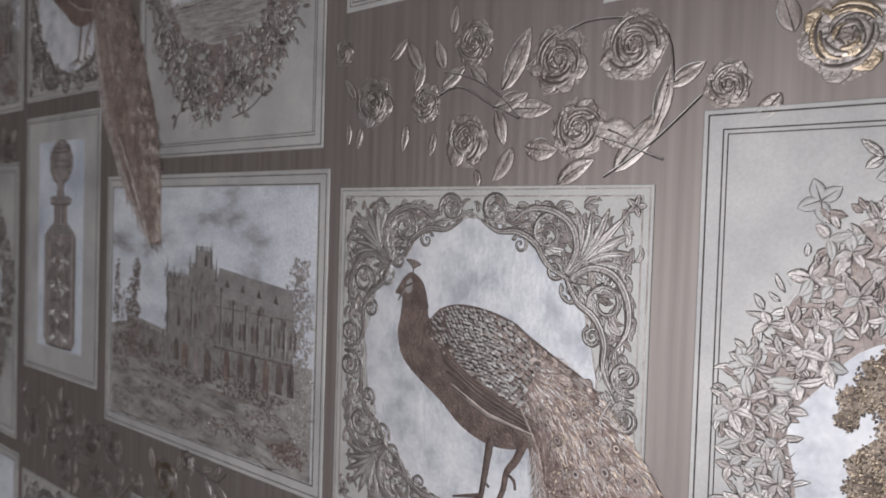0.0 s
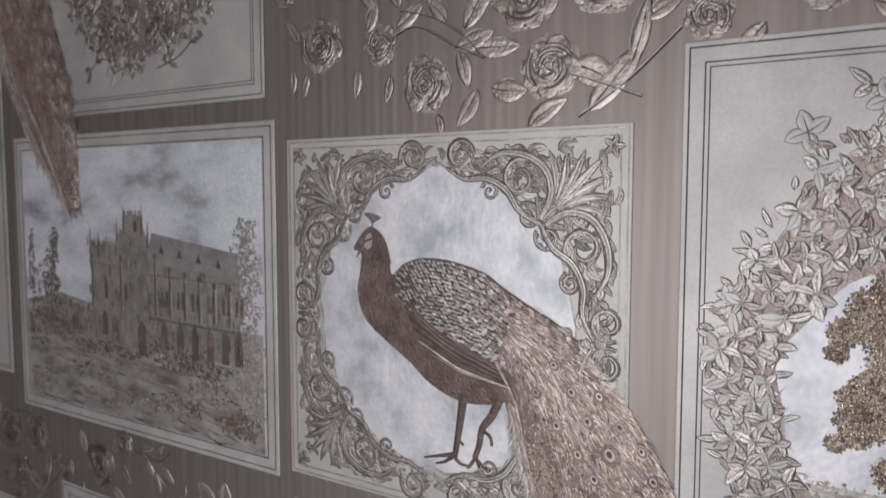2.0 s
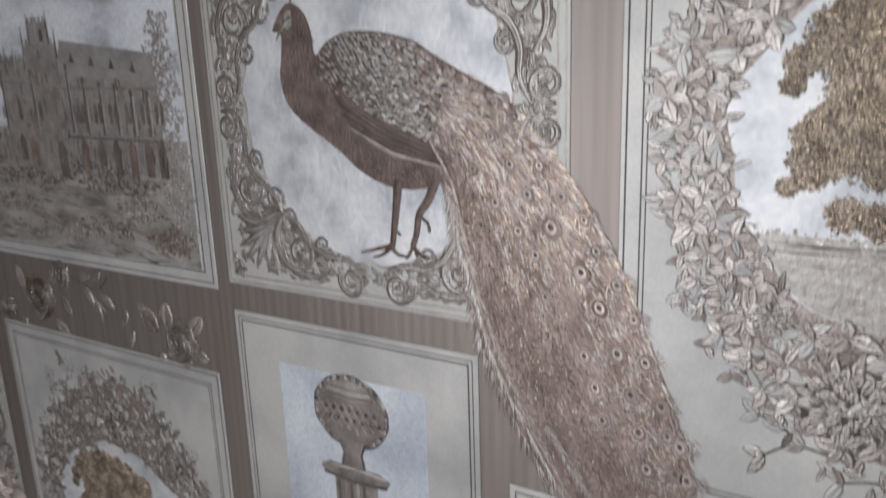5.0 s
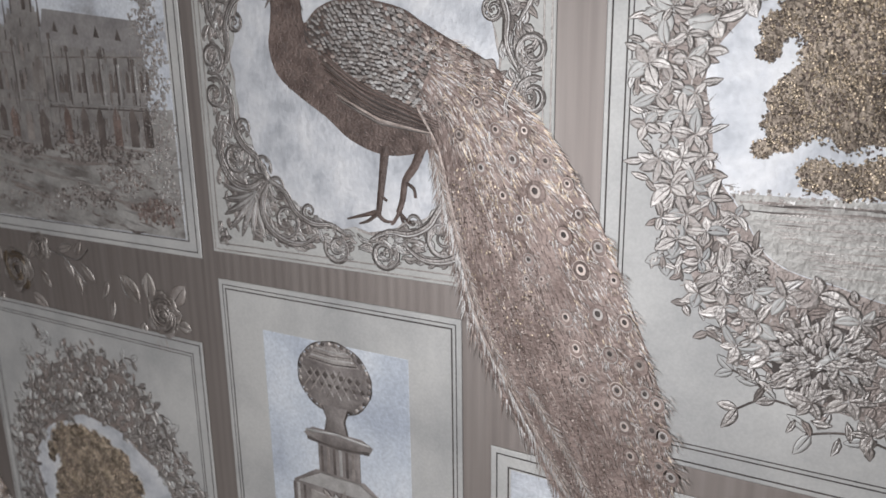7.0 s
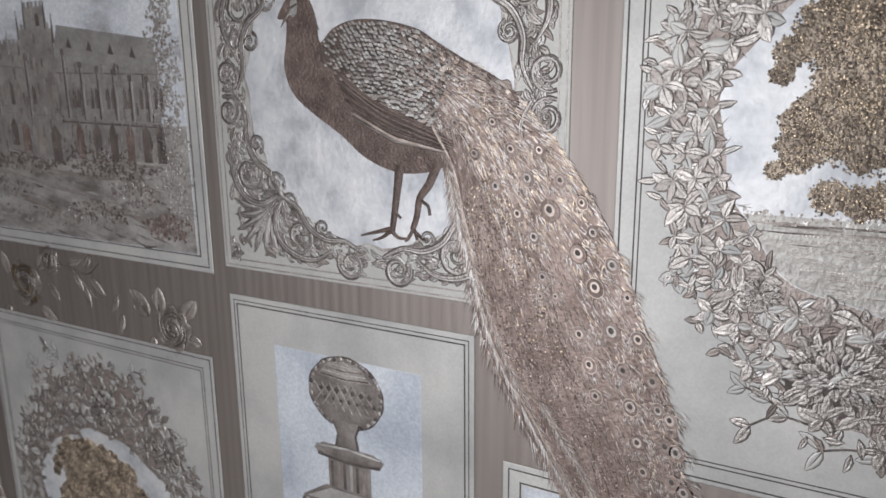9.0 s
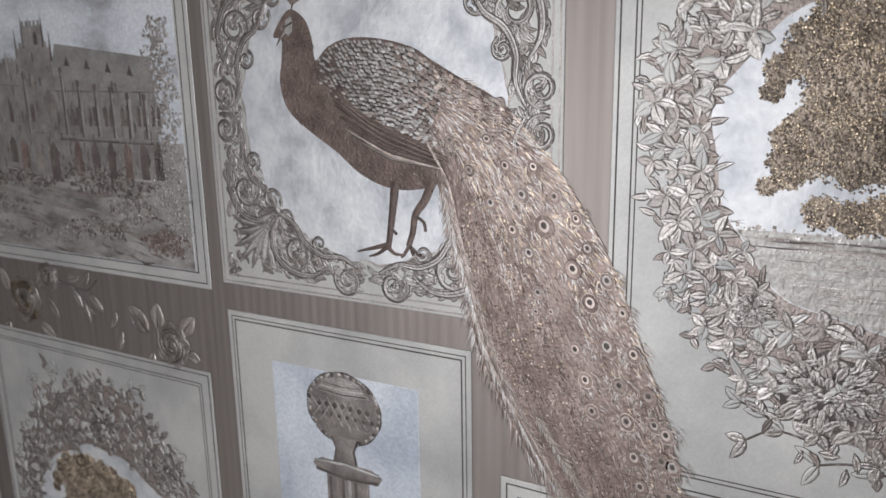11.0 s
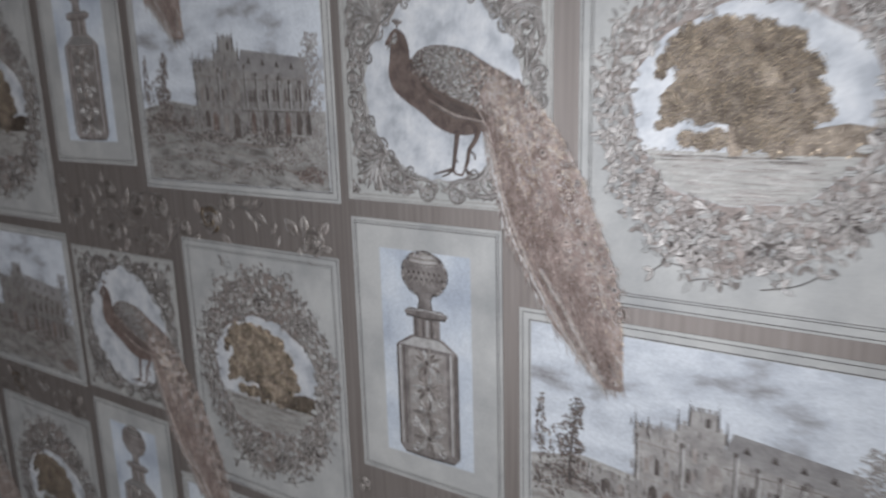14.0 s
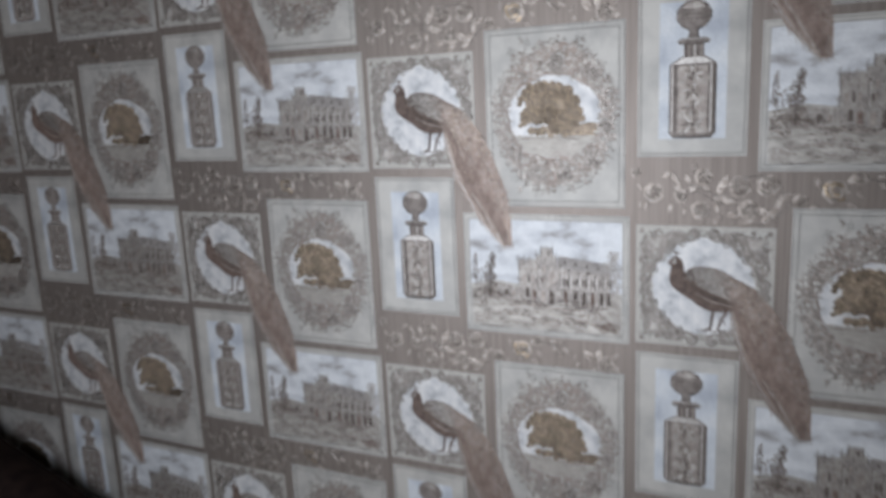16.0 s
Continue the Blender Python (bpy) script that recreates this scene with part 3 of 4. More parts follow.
    lower_files = [(x + 0.24 * d, y - d, 5) for x, y, d in itertools.chain(((239, -226, k) for k in (15, 31)), ((256, -226, k) for k in (15, 33, 51, 66)), ((271, -232, k) for k in (12, 26, 44, 62)), ((283, -262, k) for k in (0, 16, 36)))]
    for x, y, size in itertools.chain(eyes, lower_files):
        a = train_angle(min(0.95, max(0.03, (-y - 100) / 270)), 0.6)
        z = 2.45
        big = size * rng.uniform(0.7, 0.84)
        def oval(f, shift=0.0, n=14):
            return [(x + big * ((1.25 * f * math.cos(u) + shift) * math.cos(a) - f * math.sin(u) * math.sin(a)), y + big * ((1.25 * f * math.cos(u) + shift) * math.sin(a) + f * math.sin(u) * math.cos(a))) for u in [2 * math.pi * i / n for i in range(n)]]
        for i in range(56):
            u = rng.uniform(-2.3, 2.3)
            d = big * rng.uniform(0.85, 2.1)
            barb(r, x + math.cos(a + u) * d, y + math.sin(a + u) * d, a + u * 0.35 + rng.uniform(-0.2, 0.2), big * rng.uniform(0.7, 1.5), 0.2, z - 0.2, 0.4, rng.choice(["barb", "light", "barb", "train", "gold" if y > -190 else "barb"]))
        r.sheet(oval(1.0), z - 0.3, z, "train")
        edge = oval(0.95)
        r.tube(edge + edge[:2], 0.14 + 0.02 * big, z, 0.2, rng.choice(["barb", "train", "wash"]))
        r.sheet(oval(0.56, -0.1), z - 0.1, z + 0.16, rng.choice(["wash", "barb", "barb"]))
        edge = oval(0.54, -0.1)
        r.tube(edge + edge[:2], 0.12, z + 0.16, 0.08, rng.choice(["mid", "light"]))
        r.dome(oval(0.31, -0.16, 9), z + 0.16, 0.15, "dark")
    return r.object("bird_figure", parent, "brown embossed bird figure with a long trailing tail")


def inside(x, y, poly):
    hit, n = False, len(poly)
    for i in range(n):
        (x0, y0), (x1, y1) = poly[i], poly[(i + 1) % n]
        if (y0 > y) != (y1 > y) and x < (x1 - x0) * (y - y0) / (y1 - y0) + x0:
            hit = not hit
    return hit


def bird_panel():
    t = thing("bird_panel", "square printed panel, scrolled border round a pale disc and brown bird", "wallpaper panel", "bird panels on the wall")
    r = Relief()
    r.plate(*BIRD, 0, 0.5, "border")
    r.object("mat", t)
    for inset in (1.6, 5.5):
        s = Relief()
        x0, y0, x1, y1 = BIRD[0] + inset, BIRD[1] + inset, BIRD[2] - inset, BIRD[3] - inset
        for a in ((x0, y0, x1, y0 + 0.9), (x0, y1 - 0.9, x1, y1), (x0, y0 + 0.9, x0 + 0.9, y1 - 0.9), (x1 - 0.9, y0 + 0.9, x1, y1 - 0.9)):
            s.plate(*a, 0.4, 0.8, "wash", 0.15)
        s.object("frame_line", t)
    r = Relief()
    r.sheet([disc_edge(2 * math.pi * i / 90, 1.2 + 0.8 * math.sin(i * 1.3)) for i in range(90)], 0.4, 0.56, "wash")
    r.sheet([disc_edge(2 * math.pi * i / 110) for i in range(110)], 0.4, 0.62, "sky")
    r.object("sky_disc", t, "pale blue-white marbled disc")
    rng = random.Random(21)
    disc = [disc_edge(2 * math.pi * i / 60, 2.5) for i in range(60)]
    mx, my = (BIRD[0] + BIRD[2]) / 2, (BIRD[1] + BIRD[3]) / 2
    r = Relief()
    for _ in range(2600):
        x, y = rng.uniform(BIRD[0] + 9, BIRD[2] - 9), rng.uniform(BIRD[1] + 9, BIRD[3] - 9)
        a = math.atan2(y - my, x - mx) + rng.choice((-1, 1)) * rng.uniform(0.6, 1.7)
        length = rng.uniform(6.5, 13)
        ex, ey = x + length * math.cos(a), y + length * math.sin(a)
        if not inside(x, y, disc) and not inside(ex, ey, disc) and BIRD[0] + 8 < ex < BIRD[2] - 8 and BIRD[1] + 8 < ey < BIRD[3] - 8:
            if min(x - BIRD[0], BIRD[2] - x) < 34 and min(y - BIRD[1], BIRD[3] - y) < 34 and rng.random() < 0.75:
                continue
            r.leaf(x, y, a, length, rng.uniform(2.2, 4.2), 0.55, 0.75, rng.choice(["scroll", "light", "scroll", "mid"]), "ink", bend=rng.choice((-1, 1)) * rng.uniform(0.8, 2.2), grow=0.24, n=6)
    tagged(r.object("acanthus_fill", t, "small curling taupe leaves between the scrolls"), kind="stuff")
    for fx in (1, -1):
        for fy in (1, -1):
            border_quarter(t, fx, fy)
    bird_figure(t)
    return t


# the wreath panel
RING = (382, -125)


def flower(r, x, y, size, rng, w0=0.7):
    """A loose spray of pointed petals, uneven in length, each lined with fine strokes."""
    a0 = rng.random() * 6.28
    n = rng.choice((3, 4, 5, 5, 6))
    for k in range(n):
        a = a0 + k * 2 * math.pi / n + rng.uniform(-0.4, 0.4)
        length = size * rng.uniform(0.65, 1.2)
        r.leaf(x, y, a, length, size * rng.uniform(0.36, 0.62), w0 + 0.14 * (k % 3), 0.8, rng.choice(["petal", "petal", "mat", "scroll", "petal", "wash"]), rng.choice(["ink", "mid", "mid"]), bend=rng.uniform(-1.0, 1.0), grow=0.24, n=6, tip=rng.uniform(0.6, 1.0))
        for _ in range(2):
            d = length * rng.uniform(0.15, 0.4)
            barb(r, x + d * math.cos(a), y + d * math.sin(a), a + rng.uniform(-0.35, 0.35), length * rng.uniform(0.25, 0.5), 0.13, w0 + 0.4, 0.15, "ink" if rng.random() < 0.6 else "mid")
    for _ in range(5):
        barb(r, x + rng.uniform(-0.1, 0.1) * size, y + rng.uniform(-0.1, 0.1) * size, rng.random() * 6.28, size * 0.3, 0.14, w0 + 0.5, 0.3, rng.choice(["ink", "mid", "light"]))


def ragged(r, x, y, size, rng, w0):
    """A full-blown flower: rings of short frayed petals, finely lined."""
    n = 40
    edge = [(x + size * (0.92 + 0.07 * math.sin(9 * u) + rng.uniform(-0.06, 0.06)) * math.cos(u), y + size * (0.86 + 0.07 * math.sin(9 * u) + rng.uniform(-0.06, 0.06)) * math.sin(u)) for u in [2 * math.pi * i / n for i in range(n)]]
    r.sheet(edge, w0 - 0.3, w0, "ink")
    for ring, (count, d) in enumerate(((19, 0.72), (16, 0.54), (12, 0.36), (8, 0.18))):
        for i in range(count):
            a = 2 * math.pi * (i + 0.5 * (ring % 2)) / count + rng.uniform(-0.12, 0.12)
            g = d + rng.uniform(-0.06, 0.06)
            px, py = x + size * g * math.cos(a), y + size * 0.93 * g * math.sin(a)
            r.leaf(px, py, a + rng.uniform(-0.45, 0.45), size * rng.uniform(0.26, 0.40), size * rng.uniform(0.15, 0.24), w0 + 0.05 + 0.2 * ring, 0.6, rng.choice(["petal", "scroll", "petal", "wash"]), "ink", bend=rng.uniform(-0.9, 0.9), grow=0.3, n=4, tip=0.5)
            for _ in range(4):
                barb(r, px + rng.uniform(-0.05, 0.05) * size, py + rng.uniform(-0.05, 0.05) * size, a + rng.uniform(-0.5, 0.5), size * rng.uniform(0.14, 0.3), 0.16, w0 + 0.45 + 0.2 * ring, 0.25, rng.choice(["ink", "ink", "mid", "light"]))


def ring_radius(a):
    """The inner edge of the wreath; open sky at the top, wider at the sides."""
    return 86 + 2.0 * math.sin(5 * a) + 1.6 * math.sin(11 * a + 1) - 4 * max(0, math.sin(a)) ** 6


def wreath_panel():
    rng = random.Random(8)
    t = thing("wreath_panel", "tall printed panel, floral wreath round a spreading tree", "wallpaper panel", "wreath panels on the wall")
    framed_mat(t, *WREATH, 0, ((2.6, 0.8), (9.6, 0.7), (11.8, 0.6)))
    cx, cy = RING
    r = Relief()
    ring = [2 * math.pi * i / 72 for i in range(72)]
    outer = [(cx + (107 + 4 * math.sin(7 * a) + 3 * math.sin(13 * a)) * math.cos(a), cy + (126 + 4 * math.sin(6 * a) + 3 * math.sin(15 * a)) * math.sin(a)) for a in ring]
    r.sheet(outer, 0.4, 0.58, "rose_wash")
    r.object("wreath_wash", t)
    r = Relief()
    r.sheet([(cx + ring_radius(a) * math.cos(a), cy + ring_radius(a) * 0.88 * math.sin(a)) for a in ring], 0.4, 0.66, "sky")
    r.object("sky_disc", t, "pale pearl-white round sky")
    # meadow below the horizon
    r = Relief()
    low = [(cx + (ring_radius(a) - 0.5) * math.cos(a), cy + (ring_radius(a) - 0.5) * 0.88 * math.sin(a)) for a in [math.pi + 0.48 + (math.pi - 0.96) * i / 30 for i in range(31)]]
    r.sheet(low, 0.5, 0.74, "meadow")
    r.object("meadow", t, "pale pearl meadow")
    r = Relief()
    for k in range(230):
        y = -162 - 36 * rng.random() ** 1.2
        half = math.sqrt(max(0, 84 ** 2 - ((y - cy) / 0.88) ** 2))
        x = cx + rng.uniform(-half, half * 0.7)
        length = min(rng.uniform(8, 34), cx + half - x)
        if length > 3:
            r.tube([(x, y), (x + length / 2, y + rng.uniform(-0.5, 0.5)), (x + length, y)], lambda s: 0.12 + (0.28 if y < -166 else 0.34) * math.sin(math.pi * s), 0.72, 0.2, rng.choice(["mid", "wash", "wash", "wash", "petal"]) if y < -166 else rng.choice(["ink", "mid", "mid"]), ((-1, 0), (0, 1), (1, 0)))
    tagged(r.object("meadow_grass", t, "fine ruled strokes on the meadow"), kind="stuff")
    # the tree: clumps, each of many small grains, over limbs
    r = Relief()
    for line, g in (([(376, -162), (374, -140), (370, -118)], 6.5), ([(372, -130), (355, -112), (340, -104)], 2.6), ([(373, -126), (392, -108), (408, -104)], 2.8), ([(371, -118), (372, -98), (378, -82)], 2.8), ([(374, -138), (395, -128), (418, -124)], 2.0), ([(374, -138), (350, -134), (336, -128)], 2.0)):
        r.tube(curve_through(line, 4), lambda s, g=g: g * (1 - 0.6 * s), 0.68, 0.12, "canopy")
    clumps = [(336, -84, 15), (356, -76, 15), (380, -77, 15), (402, -86, 15), (417, -100, 14), (424, -118, 12), (346, -98, 17), (372, -98, 20), (396, -106, 20), (338, -116, 14), (328, -130, 10), (352, -124, 17), (374, -122, 17), (398, -128, 18), (414, -138, 14), (340, -150, 7.5), (352, -152, 8), (362, -150, 9), (321, -92, 7), (318, -101, 5), (325, -120, 7), (319, -140, 4.5), (326, -136, 6), (388, -146, 14), (432, -130, 8), (338, -72, 8), (410, -80, 9), (366, -68, 8), (392, -72, 8), (404, -152, 11)]
    for x, y, rad in clumps:
        n = 26
        ph = rng.random() * 6
        edge = [(x + rad * (1 + 0.08 * math.sin(5 * a + ph) + 0.13 * math.sin(11 * a + ph * 2)) * math.cos(a), y + rad * (0.9 + 0.12 * math.sin(7 * a + ph) + 0.08 * math.sin(13 * a)) * math.sin(a)) for a in [2 * math.pi * i / n for i in range(n)]]
        r.sheet(edge, 0.6, 0.85 + 0.05 * rng.random(), "canopy")
        for _ in range(int(rad * rad * 2.6)):
            a, d = rng.random() * 6.28, rad * math.sqrt(rng.random()) * 1.1
            px, py = x + d * math.cos(a), y + d * 0.95 * math.sin(a)
            # lit side put into the colour: more gold up and right, darker below
            shade = (px - x) * 0.5 + (py - y) > rad * 0.15
            r.grain(px, py, rng.uniform(0.35, 0.75), 0.88, rng.uniform(0.5, 1.1), rng.choice(["gold", "canopy", "gold", "gold"] if shade else ["canopy", "gold", "brown", "canopy", "gold", "ink"]))
    for k in range(150):
        x, y = rng.uniform(405, 464), rng.uniform(-160, -139)
        if y < -138 - 8 * abs(math.sin(x * 0.13)) * 0.6:
            r.grain(x, y, rng.uniform(0.9, 2.0), 0.7, rng.uniform(0.6, 1.2), rng.choice(["canopy", "canopy", "mid", "gold"]))
    r.dome([(404, -161), (466, -160), (468, -140), (448, -137), (428, -141), (412, -146)], 0.68, 0.6, "canopy")
    for k in range(90):
        x = cx + rng.uniform(-74, -20)
        r.grain(x, rng.uniform(-163, -157), rng.uniform(0.5, 1.2), 0.68, 0.3, rng.choice(["mid", "wash", "light", "wash"]))
    r.object("tree", t, "spreading tree in bronze and gold grains")
    # leaves and flowers of the wreath
    r = Relief()
    def spot(a, share):
        """A place in the wreath's band, from its inner edge to its outer one."""
        c, s = math.cos(a), math.sin(a)
        lo = ring_radius(a)
        hi = (115 + 3 * math.sin(7 * a), 135 + 4 * math.sin(6 * a))
        return cx + (lo + (hi[0] - lo) * share) * c, cy + (lo * 0.88 + (hi[1] - lo * 0.88) * share) * s
    for k in range(900):
        a = rng.random() * 2 * math.pi
        barb(r, *spot(a, rng.uniform(-0.02, 0.95)), rng.random() * 6.28, rng.uniform(3, 8), 0.35, 0.6, 0.35, rng.choice(["dark", "mid", "dark", "petal"]))
    for k in range(900):
        a = rng.random() * 2 * math.pi
        x, y = spot(a, rng.random() ** 0.9 * 1.03)
        r.leaf(x, y, rng.random() * 6.28 if rng.random() < 0.5 else a + rng.uniform(-1, 1), rng.uniform(5.5, 10), rng.uniform(2.4, 3.9), 0.64 + 0.5 * rng.random(), 0.7, rng.choice(["mid", "petal", "light", "petal", "rose_wash", "petal"]), "ink", bend=rng.uniform(-0.7, 0.7), grow=0.28, n=4)
    # fine pale barbs, gold higher up, painted as glints on the leaves
    for k in range(900):
        a = rng.random() * 2 * math.pi
        barb(r, *spot(a, rng.uniform(0.0, 0.98)), rng.random() * 6.28, rng.uniform(2, 5), 0.16, 1.2, 0.3, rng.choice(["light", "petal", "gold" if math.sin(a) > 0.2 else "light"]))
    tagged(r.object("leaf_mass", t, "small embossed pearl and taupe leaves with painted glints"), kind="stuff")
    for k in range(150):
        x, y = spot(2 * math.pi * (k + rng.uniform(-0.4, 0.4)) / 150, 0.06 + 0.88 * ((k * 0.618) % 1))
        r = Relief()
        flower(r, x, y, rng.uniform(7.5, 12), rng, 1.0 + 0.4 * rng.random())
        r.object("flower", t)
    for a, share, size in ((-1.92, 0.55, 21), (-1.35, 0.6, 20), (-2.3, 0.3, 9), (1.5, 0.35, 17), (-0.8, 0.5, 17), (-0.2, 0.45, 13), (0.75, 0.5, 15)):
        r = Relief()
        ragged(r, *spot(a, share), size, rng, 1.3)
        r.object("full_flower", t)
    # loose sprigs at the foot and the four-winged blossoms at the side
    for pts in (((362, -246), (348, -251), (330, -249), (318, -256)), ((330, -246), (322, -241), (314, -238)), ((380, -262), (362, -258), (346, -262)), ((400, -262), (424, -256), (440, -246)), ((340, 2), (334, 8), (326, 10)), ((420, 2), (428, 8), (436, 8))):
        r = Relief()
        line = curve_through(pts, 5)
        r.tube(line, 0.55, 0.6, 0.3, "ink")
        for k in range(3, len(line), 6):
            x, y = line[k]
            for sd in (-1, 1):
                r.leaf(x, y, math.atan2(line[k][1] - line[k - 1][1], line[k][0] - line[k - 1][0]) + sd * rng.uniform(0.35, 0.9), rng.uniform(8, 13), rng.uniform(3.5, 5), 0.62, 0.6, rng.choice(["petal", "mat", "light"]), "ink", bend=rng.uniform(-0.4, 0.4), grow=0.3)
        r.object("sprig", t)
    for x, y, s in ((276, -84, 11), (304, -8, 10), (333, 4, 9), (470, -40, 10), (282, -190, 9)):
        r = Relief()
        for a in (0.6, 1.9, 3.5, 4.9):
            r.leaf(x, y, a, s, s * 0.62, 1.0, 0.5, "mat", "ink", grow=0.35)
        r.object("blossom", t)
    return t


# the decanter panel
def bottle_panel():
    rng = random.Random(12)
    t = thing("decanter_panel", "narrow printed panel, cut-glass decanter on pale blue", "wallpaper panel", "decanter panels on the wall")
    framed_mat(t, *BOTTLE, 0, ((3.5, 0.6), (6.0, 0.9)))
    r = Relief()
    r.plate(566.6, -170, 674.5, 53.5, 0.4, 0.66, "sky_blue", 0.3)
    r.object("picture_field", t, "pale blue clouded ground")
    r = Relief()
    r.dome([(607 - 4, -34), (637 + 4, -34), (658, -46), (659, -160), (652, -168), (590, -168), (583, -160), (584, -46)], 0.6, 1.1, "glass", ((0.92, 0.8), (0.6, 1.0)))
    # pale strip that paints the highlight across the shoulder
    r.sheet([(607, -36), (637, -36), (654, -46), (588, -46)], 1.2, 1.75, "light")
    for x in (584.5, 657.5):
        r.tube([(x, -48), (x, -104), (x, -160)], 1.1, 1.0, 0.4, "dark")
    r.tube([(590, -167), (621, -168), (652, -167)], 1.2, 0.9, 0.4, "dark")
    body = r.object("decanter", t, "cut-glass decanter in taupe and grey")
    r = Relief()
    r.plate(606, -35, 638, -14, 0.6, 1.7, "glass", 1.5)
    r.dome([(595, -10), (602, -5), (640, -5), (648, -9), (645, -14), (600, -15)], 0.7, 1.6, "glass")
    r.tube([(597, -8), (621, -6), (646, -8)], 1.0, 1.7, 0.6, "light")
    r.tube([(598, -13), (621, -15), (645, -13)], 1.2, 1.6, 0.5, "dark")
    r.object("neck", body)
    for k in range(6):
        r = Relief()
        r.plate(608 + k * 4.8, -34, 610.2 + k * 4.8, -16, 1.5, 1.95, ("dark", "mid", "dark", "light")[k % 4], 0.3)
        r.object("flute", body)
    r = Relief()
    n = 26
    r.dome([(621 + (27 + 0.9 * math.sin(i * 2.4)) * math.cos(2 * math.pi * i / n), 31 + (23 + 0.8 * math.sin(i * 2.9)) * math.sin(2 * math.pi * i / n)) for i in range(n)], 0.6, 1.1, "glass", ((0.9, 0.6), (0.5, 0.9)))
    r.dome([(611, 14), (631, 14), (628, 2), (630, -6), (612, -6), (614, 2)], 0.6, 1.6, "glass")
    # pale turned cap, ruled across, and a band of cut lozenges under it
    r.sheet([(601, 41), (608, 49), (621, 52), (634, 49), (641, 41), (621, 39)], 1.4, 1.8, "wash")
    for k in range(4):
        r.tube([(603 + 2 * k, 42 + 2.4 * k), (621, 40.5 + 2.6 * k), (639 - 2 * k, 42 + 2.4 * k)], 0.4, 1.8, 0.1, ("ink", "light", "mid", "light")[k], ((-1, 0), (0, 1), (1, 0)))
    for k in range(-3, 4):
        for s in (-1, 1):
            r.tube([(621 + k * 6 - s * 5.5, 37 - 0.5 * abs(k)), (621 + k * 6 + s * 5.5, 18 + 1.4 * abs(k))], 0.45, 1.66 - 0.07 * abs(k), 0.3, "wash" if s > 0 else "mid", ((-1, 0), (0, 1), (1, 0)))
        r.grain(621 + k * 6, 33 - 0.4 * abs(k), 2.1, 1.74 - 0.07 * abs(k), 0.2, "ink")
        r.grain(621 + k * 6 + 3, 26, 1.8, 1.74 - 0.07 * abs(k), 0.2, "ink")
    rim = [(621 + 27.6 * math.cos(2 * math.pi * i / 40), 31 + 23.6 * math.sin(2 * math.pi * i / 40)) for i in range(41)]
    r.tube(rim, lambda t: 0.5 + 0.3 * math.sin(t * 60), 0.75, 0.3, "ink")
    for x0, x1, y in ((611, 612.5, 12), (631, 629.5, 12)):
        r.tube([(x0, y), (x1 + (2 if x1 < 621 else -2), 4), (x1, -5)], 0.7, 1.4, 0.3, "ink")
    for k in range(34):
        a = 2 * math.pi * k / 34
        r.disc(621 + 26 * math.cos(a), 31 + 22 * math.sin(a), 1.9, 1.9, 0.8, 0.5, ("mid", "dark", "mid")[k % 3], 6)
    r.object("stopper", body, "round faceted stopper")
    r = Relief()
    r.plate(598, -160, 645, -50, 1.3, 1.75, "wash", 0.5)
    for x in (588, 593, 650, 655):
        r.plate(x - 1, -158, x + 1, -48, 0.9, 1.7, "light" if x in (588, 650) else "dark", 0.4)
    for row, y in enumerate((-62, -90, -118, -146)):
        for k in range(14):
            a = 2 * math.pi * k / 14
            r.leaf(621.5 + 4 * math.cos(a), y + 3 * math.sin(a), a, 17 if k % 2 else 12, 4.2, 1.7, 0.9, ("light", "mid", "mid", "wash")[(k + row) % 4], "dark", grow=1.1)
        r.disc(621.5, y, 3, 3, 1.8, 0.5, "dark", 8)
        for sx in (-1, 1):
            line = spiral(621.5 + sx * 17, y - 13, 6, 1.57, 1.3, sx, 10)
            r.tube(line, 1.5, 1.65, 0.1, "dark", ((-1, 0), (0, 1), (1, 0)))
            r.tube(line, 0.9, 1.75, 0.7, "light")
    r.object("cut_ornament", body, "raised cut ornament in taupe and grey")
    return t


# the country-house panel
def foliage(r, x, y, rx, ry, count, rng, mats, size=(0.8, 1.9)):
    for _ in range(int(count * 1.7)):
        a, d = rng.random() * 6.28, math.sqrt(rng.random())
        d *= 1 + 0.18 * math.sin(5 * a + x)
        r.grain(x + rx * d * math.cos(a), y + ry * d * math.sin(a), rng.uniform(*size), 0.72 + 0.3 * (1 - min(1, d)), rng.uniform(0.35, 0.9), rng.choice(mats))


def arch(x, y, wide, high):
    """A window outline with a pointed head."""
    return [(x, y), (x + wide, y), (x + wide, y + high * 0.75), (x + wide / 2, y + high), (x, y + high * 0.75)]


